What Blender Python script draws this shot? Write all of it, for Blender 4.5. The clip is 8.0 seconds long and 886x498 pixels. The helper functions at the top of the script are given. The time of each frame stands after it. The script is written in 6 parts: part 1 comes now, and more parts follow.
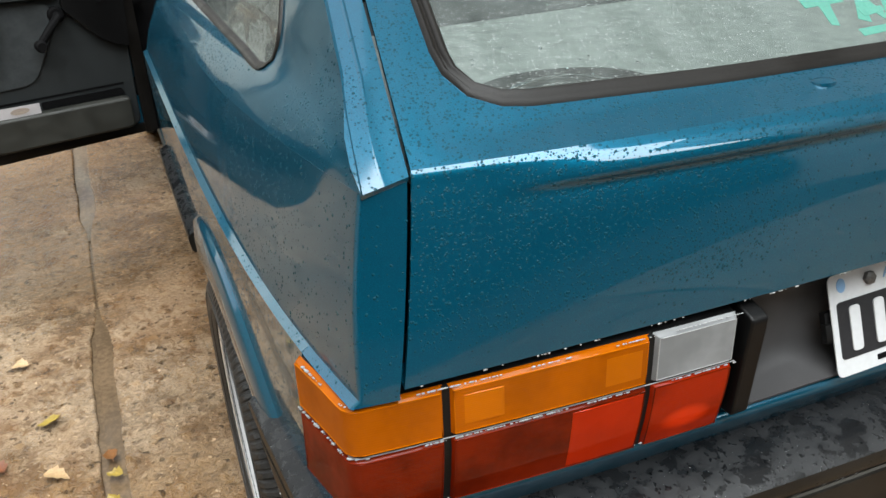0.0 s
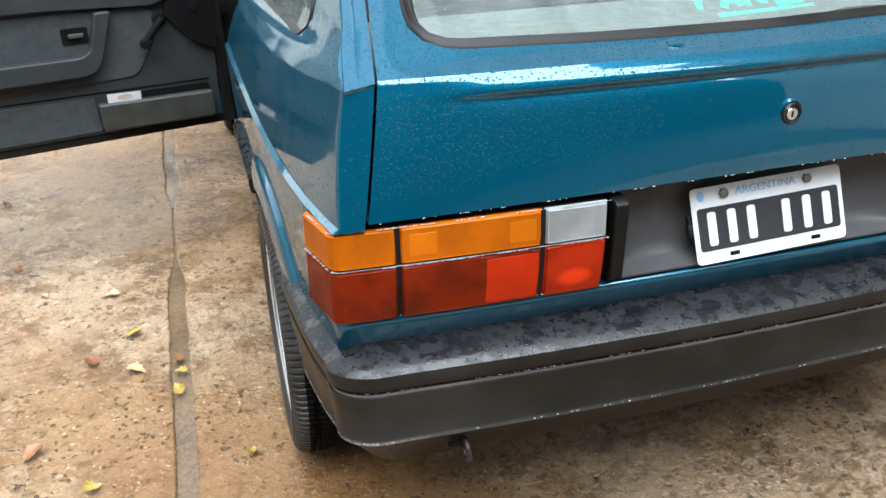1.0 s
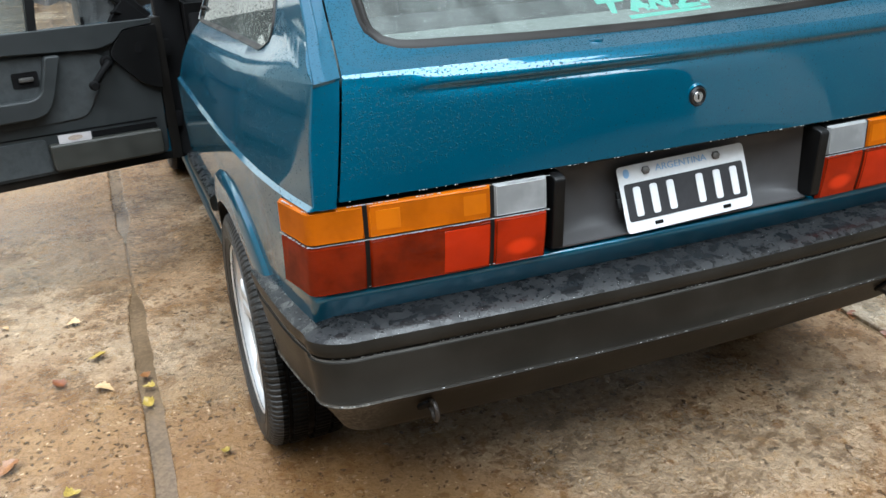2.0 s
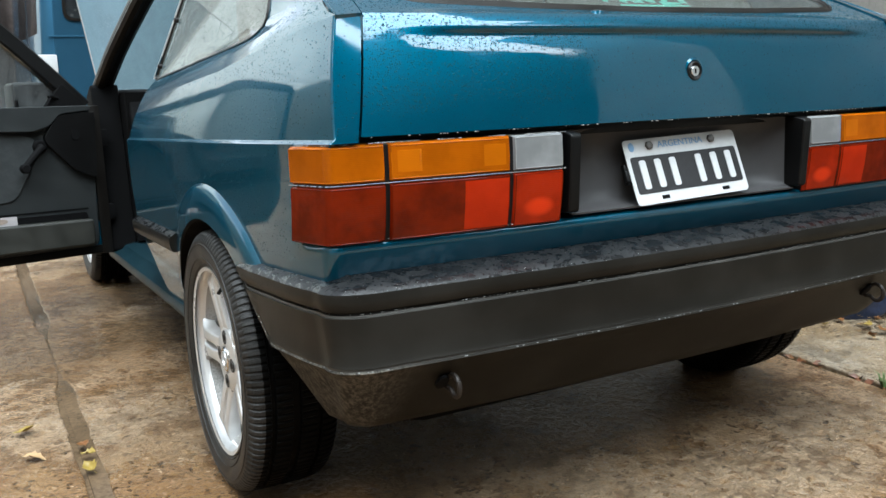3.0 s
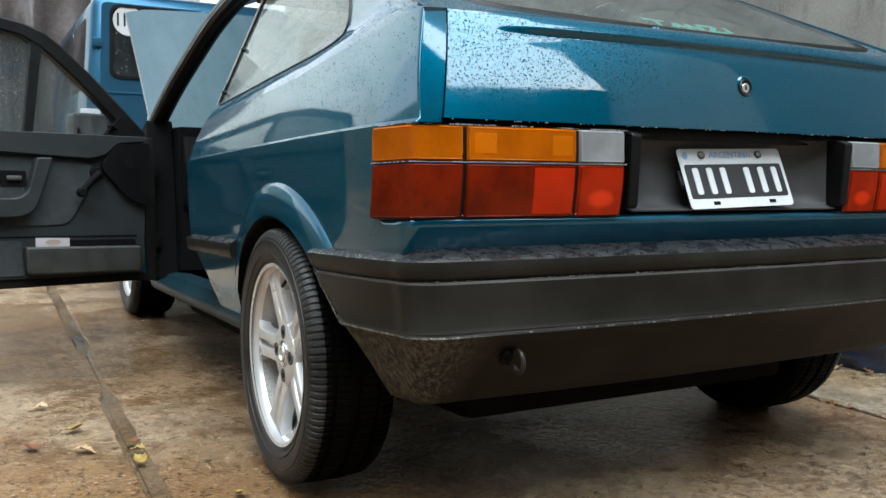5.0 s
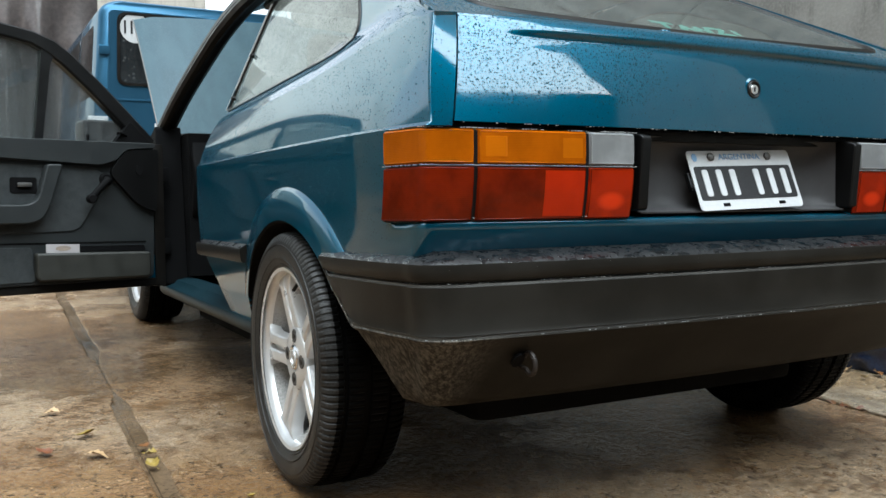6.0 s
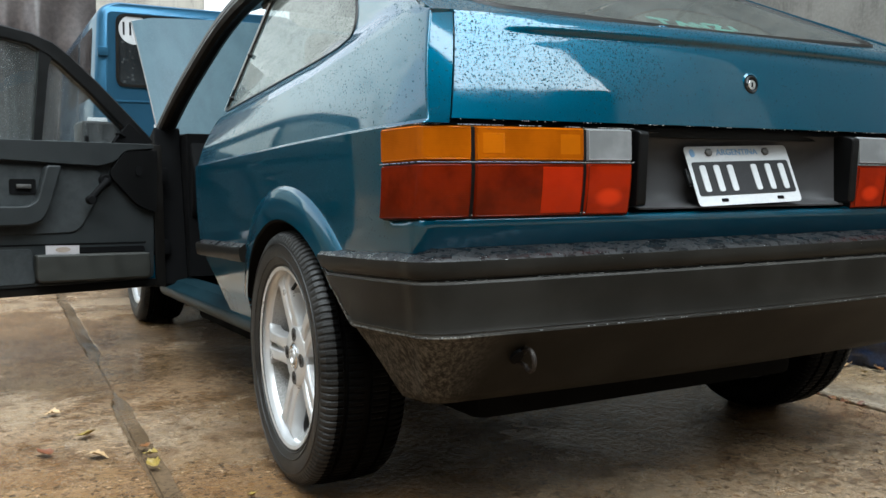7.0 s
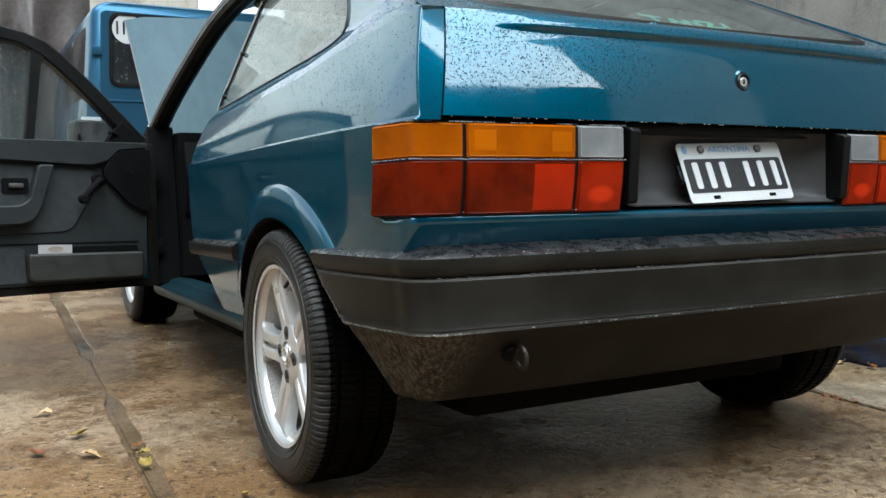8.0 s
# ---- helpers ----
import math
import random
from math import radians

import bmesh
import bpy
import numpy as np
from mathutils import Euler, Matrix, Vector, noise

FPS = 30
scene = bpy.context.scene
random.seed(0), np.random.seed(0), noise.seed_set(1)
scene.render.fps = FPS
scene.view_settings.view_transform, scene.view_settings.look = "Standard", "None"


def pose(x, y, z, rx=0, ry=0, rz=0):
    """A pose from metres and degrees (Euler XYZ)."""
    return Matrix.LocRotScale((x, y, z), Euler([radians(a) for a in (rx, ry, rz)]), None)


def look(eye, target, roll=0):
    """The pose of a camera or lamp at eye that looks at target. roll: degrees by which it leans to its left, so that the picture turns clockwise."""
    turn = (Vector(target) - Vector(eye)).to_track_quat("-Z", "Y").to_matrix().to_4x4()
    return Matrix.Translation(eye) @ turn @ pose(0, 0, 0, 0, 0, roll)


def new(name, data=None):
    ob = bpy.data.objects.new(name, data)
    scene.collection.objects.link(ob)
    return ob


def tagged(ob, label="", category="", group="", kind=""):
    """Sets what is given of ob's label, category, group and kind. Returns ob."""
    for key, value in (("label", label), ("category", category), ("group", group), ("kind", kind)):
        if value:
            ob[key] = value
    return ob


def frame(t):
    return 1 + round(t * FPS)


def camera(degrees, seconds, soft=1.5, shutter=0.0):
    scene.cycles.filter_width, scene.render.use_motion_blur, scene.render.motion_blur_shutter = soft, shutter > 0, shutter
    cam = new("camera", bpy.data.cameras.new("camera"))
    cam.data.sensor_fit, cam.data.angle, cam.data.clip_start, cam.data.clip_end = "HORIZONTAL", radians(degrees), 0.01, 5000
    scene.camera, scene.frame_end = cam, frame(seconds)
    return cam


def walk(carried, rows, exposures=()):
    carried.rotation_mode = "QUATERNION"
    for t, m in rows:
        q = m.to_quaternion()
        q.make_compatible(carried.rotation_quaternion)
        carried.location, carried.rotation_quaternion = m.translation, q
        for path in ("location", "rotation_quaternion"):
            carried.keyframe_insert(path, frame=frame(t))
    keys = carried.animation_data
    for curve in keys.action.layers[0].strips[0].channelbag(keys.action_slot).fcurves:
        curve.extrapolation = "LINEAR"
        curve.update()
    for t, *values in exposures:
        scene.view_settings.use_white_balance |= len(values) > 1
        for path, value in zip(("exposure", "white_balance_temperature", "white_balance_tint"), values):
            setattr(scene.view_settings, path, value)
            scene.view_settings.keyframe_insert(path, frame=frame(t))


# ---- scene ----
cam = camera(54.6, 8.0)
PATH = [
    (0, (-0.892, -0.471, 1.339), (-0.258, 1.121, 0.308), -1.2),
    (0.5, (-0.841, -0.734, 1.366), (-0.348, 0.918, 0.351), -1.7),
    (1, (-0.906, -0.975, 1.367), (-0.412, 0.716, 0.419), -1.0),
    (1.5, (-0.963, -1.122, 1.37), (-0.421, 0.583, 0.476), -1.4),
    (2, (-1.015, -1.157, 1.325), (-0.358, 0.535, 0.486), -1.9),
    (2.2, (-1.081, -1.142, 1.265), (-0.34, 0.533, 0.461), -1.9),
    (3.3, (-1.269, -1.099, 0.821), (-0.276, 0.611, 0.522), -0.6),
    (3.5, (-1.291, -1.096, 0.788), (-0.287, 0.614, 0.526), 0.0),
    (4, (-1.311, -1.095, 0.767), (-0.314, 0.621, 0.522), 0.5),
    (4.5, (-1.349, -1.129, 0.746), (-0.377, 0.604, 0.521), 1.1),
    (5, (-1.383, -1.151, 0.744), (-0.436, 0.597, 0.531), 1.3),
    (6.5, (-1.396, -1.153, 0.738), (-0.463, 0.604, 0.539), 0.8),
    (7, (-1.392, -1.155, 0.736), (-0.457, 0.601, 0.534), 0.5),
    (7.5, (-1.388, -1.155, 0.732), (-0.449, 0.6, 0.531), 0.4),
    (8, (-1.385, -1.157, 0.732), (-0.441, 0.595, 0.529), 0.4),
]
walk(cam, [(t, look(eye, target, roll)) for t, eye, target, roll in PATH], [(0.0, 1.92, 6450, 9), (0.5, 2.42, 6230, 10), (1.0, 2.48, 6000, 9), (1.5, 2.28, 5950, 8), (2.2, 2.22, 5920, 7), (3.3, 2.04, 5980, 5), (5.0, 1.92, 5980, 5), (8.0, 1.85, 5980, 5)])

# ---- light: an overcast sky, soft and high ----
world = bpy.data.worlds.new("overcast")
scene.world = world
world.use_nodes = True
wn = world.node_tree
wn.nodes.clear()
sky = wn.nodes.new("ShaderNodeTexSky")
sky.sky_type, sky.sun_disc = "NISHITA", False
sky.sun_elevation, sky.sun_rotation = radians(62), radians(204)
sky.air_density, sky.dust_density, sky.ozone_density = 1.0, 1.5, 1.0
grey = wn.nodes.new("ShaderNodeHueSaturation")
grey.inputs["Saturation"].default_value = 0.15
bg = wn.nodes.new("ShaderNodeBackground")
bg.inputs["Strength"].default_value = 0.115
wout = wn.nodes.new("ShaderNodeOutputWorld")
wn.links.new(sky.outputs[0], grey.inputs["Color"])
wn.links.new(grey.outputs[0], bg.inputs["Color"])
wn.links.new(bg.outputs[0], wout.inputs["Surface"])
sun = new("sun", bpy.data.lights.new("sun", "SUN"))
sun.data.energy, sun.data.angle, sun.data.color = 3.0, radians(87), (0.95, 1.0, 1.0)
sun.matrix_world = look((1.9, -4.2, 8.8), (0, 0, 0))


# ---- materials ----
class Mat:
    """A principled material with a few helpers for grain, stains and relief."""

    def __init__(self, name, color, rough=0.5, metal=0.0, **more):
        self.m = bpy.data.materials.new(name)
        self.m.use_nodes = True
        self.t = self.m.node_tree
        self.p = self.t.nodes["Principled BSDF"]
        self.p.inputs["Base Color"].default_value = (*color, 1)
        self.p.inputs["Roughness"].default_value = rough
        self.p.inputs["Metallic"].default_value = metal
        for k, v in more.items():
            self.p.inputs[k.replace("_", " ")].default_value = v
        self.color = color
        self.co = self.t.nodes.new("ShaderNodeTexCoord").outputs["Object"]

    def n(self, kind, **sockets):
        node = self.t.nodes.new(kind)
        for k, v in sockets.items():
            node.inputs[k.replace("_", " ")].default_value = v
        return node

    def link(self, a, b):
        self.t.links.new(a, b)

    def space(self, scale):
        node = self.n("ShaderNodeMapping")
        node.inputs["Scale"].default_value = scale
        self.link(self.co, node.inputs["Vector"])
        return node.outputs[0]

    def noise(self, scale, detail=4, rough=0.55, stretch=None):
        node = self.n("ShaderNodeTexNoise", Scale=scale, Detail=detail, Roughness=rough)
        self.link(self.space(stretch) if stretch else self.co, node.inputs["Vector"])
        return node.outputs["Fac"]

    def cells(self, scale, feature="F1", rand=1.0, stretch=None):
        node = self.n("ShaderNodeTexVoronoi", Scale=scale, Randomness=rand)
        node.feature = feature
        self.link(self.space(stretch) if stretch else self.co, node.inputs["Vector"])
        return node

    def step(self, fac, a, b, lo=0.0, hi=1.0):
        node = self.n("ShaderNodeMapRange")
        for k, v in zip(("From Min", "From Max", "To Min", "To Max"), (a, b, lo, hi)):
            node.inputs[k].default_value = v
        node.interpolation_type = "SMOOTHSTEP"
        self.link(fac, node.inputs["Value"])
        return node.outputs[0]

    def math(self, op, a, b):
        node = self.n("ShaderNodeMath")
        node.operation = op
        for sock, v in zip(node.inputs, (a, b)):
            if isinstance(v, (int, float)):
                sock.default_value = v
            else:
                self.link(v, sock)
        return node.outputs[0]

    def mix(self, fac, a, b):
        node = self.n("ShaderNodeMix")
        node.data_type = "RGBA"
        for sock, v in zip((node.inputs[0], node.inputs[6], node.inputs[7]), (fac, a, b)):
            if isinstance(v, tuple):
                sock.default_value = (*v, 1)
            elif isinstance(v, (int, float)):
                sock.default_value = v
            else:
                self.link(v, sock)
        return node.outputs[2]

    def base(self, col):
        self.link(col, self.p.inputs["Base Color"])
        return self

    def rough(self, val):
        self.link(val, self.p.inputs["Roughness"])
        return self

    def bump(self, height, strength=0.3, dist=0.001, coat=False, under=None):
        node = self.n("ShaderNodeBump", Strength=strength, Distance=dist)
        self.link(height, node.inputs["Height"])
        if under is not None:
            self.link(under, node.inputs["Normal"])
        self.link(node.outputs[0], self.p.inputs["Coat Normal" if coat else "Normal"])
        return node.outputs[0]


def speck(name, color, rough=0.5, metal=0.0, amount=0.25, scale=30.0, relief=0.15, **more):
    """A plain surface with two scales of variation."""
    k = Mat(name, color, rough, metal, **more)
    dark = tuple(c * (1 - amount) for c in color)
    light = tuple(min(1, c * (1 + amount)) for c in color)
    fine, broad = k.noise(scale * 8, 6), k.noise(scale * 0.3, 3)
    k.base(k.mix(k.step(k.math("ADD", k.math("MULTIPLY", fine, 0.5), k.math("MULTIPLY", broad, 0.5)), 0.35, 0.65), dark, light))
    k.rough(k.step(broad, 0.3, 0.7, max(0, rough - 0.08), min(1, rough + 0.08)))
    k.bump(fine, relief, 0.001)
    return k.m


def wet_paint(name, color, flake, ior=1.62, mist=(0.02, 0.09)):
    """Metallic car paint under a wet clear coat."""
    k = Mat(name, color, 0.30, 0.55, Specular_IOR_Level=0.0, Coat_Weight=1.0, Coat_Roughness=0.03, Coat_IOR=ior)
    fine = k.noise(900, 2)
    broad = k.noise(5, 4)
    c = k.mix(k.step(fine, 0.4, 0.75, 0, 0.5), color, flake)
    k.base(k.mix(k.step(broad, 0.35, 0.75, 0, 0.25), c, tuple(v * 0.7 for v in color)))
    k.link(k.step(k.noise(9, 5), 0.35, 0.75, *mist), k.p.inputs["Coat Roughness"])
    k.bump(k.noise(3.5, 2), 0.03, 0.02, True)
    return k.m


PAINT = wet_paint("teal_metallic_paint", (0.0006, 0.068, 0.122), (0.0015, 0.121, 0.203))
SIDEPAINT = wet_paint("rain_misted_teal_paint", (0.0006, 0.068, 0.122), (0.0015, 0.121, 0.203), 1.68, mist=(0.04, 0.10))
VANPAINT = wet_paint("blue_van_paint", (0.036, 0.110, 0.188), (0.042, 0.125, 0.205), 1.2)


def dull_paint():
    k = Mat("dull_bonnet_paint", (0.05, 0.10, 0.14), 0.5, 0.0, Coat_Weight=0.06, Coat_Roughness=0.3, Specular_IOR_Level=0.2)
    broad, fine = k.noise(3.5, 6, 0.65, (2.6, 0.7, 1.0)), k.noise(140, 4)
    c = k.mix(k.step(broad, 0.3, 0.7), (0.015, 0.043, 0.060), (0.042, 0.078, 0.096))
    k.base(k.mix(k.step(fine, 0.5, 0.72, 0, 0.4), c, (0.075, 0.105, 0.118)))
    k.rough(k.step(broad, 0.3, 0.7, 0.36, 0.55))
    k.bump(fine, 0.2, 0.001)
    return k.m


BONNETPAINT = dull_paint()


def plastic(name, color, rough, wet=True, spec=0.3, scuff=0.0):
    k = Mat(name, color, rough, 0.0, Specular_IOR_Level=spec)
    grain, broad = k.noise(700, 3), k.noise(6, 5)
    dusty = k.mix(k.step(broad, 0.35, 0.7), color, tuple(c * 1.5 + 0.004 for c in color))
    if scuff:
        sep = k.n("ShaderNodeSeparateXYZ")
        k.link(k.co, sep.inputs[0])
        corner = k.step(k.math("ABSOLUTE", sep.outputs[0], 0.0), 0.60, 0.72)
        worn = k.math("MULTIPLY", k.step(k.noise(75, 8, 0.8, (1.6, 1.6, 0.5)), 0.40, 0.66, 0, scuff), corner)
        dusty = k.mix(worn, dusty, (0.15, 0.138, 0.118))
    k.base(dusty)
    if wet:
        wetness = k.math("MAXIMUM", k.step(k.noise(34, 6, 0.6), 0.42, 0.60), k.step(k.noise(110, 4, 0.6), 0.52, 0.64))
        k.base(k.mix(wetness, tuple(c * 1.8 + 0.002 for c in color), dusty))
        k.rough(k.math("ADD", k.math("MULTIPLY", wetness, -0.36), 0.52))
        k.bump(k.math("ADD", k.math("MULTIPLY", grain, 0.10), k.math("MULTIPLY", wetness, 0.30)), 0.45, 0.0016)
    else:
        k.bump(grain, 0.25, 0.0006)
    return k.m


LEDGE = plastic("wet_black_plastic", (0.005, 0.0053, 0.0058), 0.38, True, 0.34)
BUMPER = plastic("black_textured_plastic", (0.0098, 0.0088, 0.0071), 0.36, False, 0.15)
VALANCE = plastic("scuffed_black_plastic", (0.0105, 0.0093, 0.0072), 0.5, False, 0.08, 0.9)
SILLPAINT = plastic("scuffed_dark_sill_paint", (0.004, 0.016, 0.022), 0.42, False, 0.18)
ASPHALT = speck("wet_asphalt", (0.035, 0.035, 0.036), 0.4, amount=0.3, scale=20, relief=0.4)
# paler than the bumper: the ridges' highlight is put into this grey
BEAD = plastic("edge_highlight_plastic", (0.055, 0.053, 0.049), 0.25, False, 0.5)
TRIMB = plastic("black_trim_plastic", (0.0032, 0.0032, 0.0033), 0.40, False, 0.2)
RECESS = plastic("dark_grey_plastic", (0.046, 0.045, 0.046), 0.45, False)
RUBBER = speck("rubber_seal", (0.008, 0.007, 0.006), 0.42, scale=40, Specular_IOR_Level=0.2)
DARK = speck("dark_interior", (0.003, 0.003, 0.0033), 0.8, scale=20, Specular_IOR_Level=0.1)
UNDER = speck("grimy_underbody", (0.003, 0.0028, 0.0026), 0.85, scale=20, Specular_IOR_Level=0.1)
DOORTRIM = speck("grey_door_trim", (0.0185, 0.0212, 0.0220), 0.55, amount=0.12, scale=60, relief=0.2, Specular_IOR_Level=0.25)
DOORCLOTH = speck("grey_door_cloth", (0.033, 0.0370, 0.0385), 0.85, scale=120, relief=0.5, Specular_IOR_Level=0.2)
POCKET = speck("olive_grey_plastic", (0.0175, 0.0180, 0.0145), 0.6, scale=60, relief=0.2)
SEATCLOTH = speck("dark_seat_cloth", (0.015, 0.016, 0.017), 0.9, scale=90, relief=0.5)
SHELF = speck("grey_felt_shelf", (0.17, 0.178, 0.172), 0.95, scale=120, relief=0.5)
CHROME = speck("worn_chrome", (0.75, 0.76, 0.78), 0.18, 1.0, 0.06, 40, 0.05)
STEEL = speck("dull_steel", (0.12, 0.115, 0.11), 0.5, 0.8, 0.3, 40, 0.2)
RUST = speck("rusty_steel", (0.02, 0.015, 0.012), 0.55, 0.3, 0.4, 40, 0.3)
WHITE = speck("white_enamel", (0.50, 0.51, 0.52), 0.35, amount=0.05, scale=12)
PLATEBLACK = speck("black_plate_paint", (0.012, 0.012, 0.014), 0.4, scale=15)
PLATEBLUE = speck("pale_blue_print", (0.17, 0.31, 0.50), 0.4, amount=0.05)
MINT = speck("mint_sticker", (0.08, 0.42, 0.33), 0.4, amount=0.08)
PAPER = speck("white_paper", (0.36, 0.34, 0.345), 0.8, amount=0.05)
PAPERTAN = speck("tan_print", (0.27, 0.22, 0.18), 0.8, amount=0.2)


def alloy():
    k = Mat("silver_alloy", (0.5, 0.5, 0.5), 0.32, 0.5, Coat_Weight=0.4, Coat_Roughness=0.1)
    broad, fine = k.noise(18, 5), k.noise(400, 3)
    k.base(k.mix(k.step(broad, 0.4, 0.8, 0, 0.5), (0.70, 0.705, 0.71), (0.52, 0.51, 0.49)))
    k.rough(k.step(broad, 0.3, 0.7, 0.26, 0.42))
    k.bump(fine, 0.06, 0.0005)
    return k.m


ALLOY = alloy()
BOLTGREY = speck("shaded_pocket_metal", (0.055, 0.054, 0.052), 0.6, amount=0.3, scale=40)
# darker copy of the alloy: shade inside the barrel put into its colour
SHADEDALLOY = speck("shaded_alloy", (0.27, 0.265, 0.255), 0.55, amount=0.4, scale=35, relief=0.2)


def tyre_rubber():
    k = Mat("tyre_rubber", (0.016, 0.016, 0.016), 0.55, 0.0, Specular_IOR_Level=0.06)
    broad, fine = k.noise(14, 5), k.noise(300, 4)
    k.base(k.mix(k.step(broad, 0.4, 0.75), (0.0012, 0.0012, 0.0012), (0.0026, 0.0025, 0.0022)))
    k.rough(k.step(k.noise(25, 4), 0.4, 0.65, 0.62, 0.34))
    k.bump(fine, 0.25, 0.001)
    return k.m


# near black: the shade on the tread is put into its colour
TYRE = tyre_rubber()
# the same rubber as if lit, for sidewall and shoulder blocks
TYRESIDE = speck("lit_grey_tyre_rubber", (0.023, 0.0226, 0.0216), 0.45, amount=0.6, scale=30, relief=0.25, Specular_IOR_Level=0.25)


def lens(name, color, lines, deep=0.5, hot_spot=None):
    """Coloured lamp lens: glossy outside, moulded ribs within."""
    k = Mat(name, color, 0.25, 0.0, Coat_Weight=0.3, Coat_Roughness=0.03, Coat_IOR=1.5, Specular_IOR_Level=0.0)
    ribs = k.n("ShaderNodeTexWave", Scale=lines)
    ribs.bands_direction = "Z"
    k.link(k.co, ribs.inputs["Vector"])
    blot = k.noise(9, 4, 0.6)
    c = k.mix(k.math("MULTIPLY", ribs.outputs["Fac"], 0.12), color, tuple(v * 0.55 for v in color))
    c = k.mix(k.step(blot, 0.36, 0.62, 0, deep), c, tuple(v * 0.5 for v in color))
    if hot_spot:
        # a paler round patch: the lens's glowing spot put into its base colour
        sep = k.n("ShaderNodeSeparateXYZ")
        k.link(k.co, sep.inputs[0])
        dx = k.math("MULTIPLY", k.math("SUBTRACT", k.math("ABSOLUTE", sep.outputs[0], 0.0), hot_spot[0]), 1 / hot_spot[2])
        dz = k.math("MULTIPLY", k.math("SUBTRACT", sep.outputs[2], hot_spot[1]), 1 / hot_spot[3])
        far = k.math("ADD", k.math("MULTIPLY", dx, dx), k.math("MULTIPLY", dz, dz))
        c = k.mix(k.step(far, 0.05, 1.0, 0.85, 0.0), c, tuple(min(0.7, v * 2.1) for v in color))
    k.base(c)
    k.bump(ribs.outputs["Fac"], 0.15, 0.001)
    v = k.cells(160)
    h = k.math("MAXIMUM", k.math("SUBTRACT", 0.2, v.outputs["Distance"]), 0.0)
    b = k.n("ShaderNodeBump", Strength=0.10, Distance=0.002)
    k.link(h, b.inputs["Height"])
    k.link(b.outputs[0], k.p.inputs["Coat Normal"])
    return k.m


AMBER = lens("amber_lens", (0.35, 0.080, 0.0005), 110, 0.45)
AMBERLIT = lens("amber_reflector", (0.43, 0.108, 0.001), 130, 0.3)
CLEAR = lens("clear_lens", (0.235, 0.243, 0.246), 160, 0.6)
RED = lens("dark_red_lens", (0.150, 0.0115, 0.0014), 90, 0.95)
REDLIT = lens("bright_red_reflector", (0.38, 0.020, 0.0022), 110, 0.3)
REDFOG = lens("red_fog_lens", (0.30, 0.017, 0.002), 90, 0.6, (0.372, 0.668, 0.036, 0.020))


def glass(name, tint, drops=220, fog=0.25, fogcolor=(0.5, 0.55, 0.54), ior=1.9):
    """Car glass with a mist of water on it: see-through, mirror-like and partly fogged."""
    m = bpy.data.materials.new(name)
    m.use_nodes = True
    t = m.node_tree
    t.nodes.clear()
    L = t.links.new
    N = t.nodes.new
    co = N("ShaderNodeTexCoord").outputs["Object"]
    v = N("ShaderNodeTexVoronoi")
    v.inputs["Scale"].default_value = drops
    L(co, v.inputs["Vector"])
    mr = N("ShaderNodeMapRange")
    for k, val in zip(("From Min", "From Max", "To Min", "To Max"), (0.12, 0.36, 1.0, 0.0)):
        mr.inputs[k].default_value = val
    L(v.outputs["Distance"], mr.inputs["Value"])
    bump = N("ShaderNodeBump")
    bump.inputs["Strength"].default_value, bump.inputs["Distance"].default_value = 0.3, 0.002
    L(mr.outputs[0], bump.inputs["Height"])
    tr = N("ShaderNodeBsdfTransparent")
    tr.inputs[0].default_value = (*tint, 1)
    gl = N("ShaderNodeBsdfGlossy")
    gl.inputs["Roughness"].default_value = 0.03
    L(bump.outputs[0], gl.inputs["Normal"])
    di = N("ShaderNodeBsdfDiffuse")
    di.inputs[0].default_value = (*fogcolor, 1)
    no = N("ShaderNodeTexNoise")
    no.inputs["Scale"].default_value, no.inputs["Detail"].default_value = 5, 5
    mp = N("ShaderNodeMapping")
    mp.inputs["Scale"].default_value = (4, 1, 0.6)
    L(co, mp.inputs["Vector"])
    L(mp.outputs[0], no.inputs["Vector"])
    fr = N("ShaderNodeMapRange")
    for k, val in zip(("From Min", "From Max", "To Min", "To Max"), (0.3, 0.75, fog * 0.4, fog * 1.5)):
        fr.inputs[k].default_value = val
    L(no.outputs["Fac"], fr.inputs["Value"])
    ad = N("ShaderNodeMath")
    ad.operation = "MULTIPLY_ADD"
    ad.inputs[1].default_value = 0.14
    L(mr.outputs[0], ad.inputs[0])
    L(fr.outputs[0], ad.inputs[2])
    m1, m2, lw = N("ShaderNodeMixShader"), N("ShaderNodeMixShader"), N("ShaderNodeLayerWeight")
    lw.inputs["Blend"].default_value = 0.5
    pw, fz = N("ShaderNodeMath"), N("ShaderNodeMath")
    pw.operation, fz.operation = "POWER", "MULTIPLY_ADD"
    pw.inputs[1].default_value = 5.0
    f0 = ((ior - 1) / (ior + 1)) ** 2
    fz.inputs[1].default_value, fz.inputs[2].default_value = 1 - f0, f0
    L(lw.outputs["Facing"], pw.inputs[0])
    L(pw.outputs[0], fz.inputs[0])
    L(ad.outputs[0], m1.inputs[0])
    L(tr.outputs[0], m1.inputs[1])
    L(di.outputs[0], m1.inputs[2])
    L(fz.outputs[0], m2.inputs[0])
    L(m1.outputs[0], m2.inputs[1])
    L(gl.outputs[0], m2.inputs[2])
    L(m2.outputs[0], N("ShaderNodeOutputMaterial").inputs["Surface"])
    return m


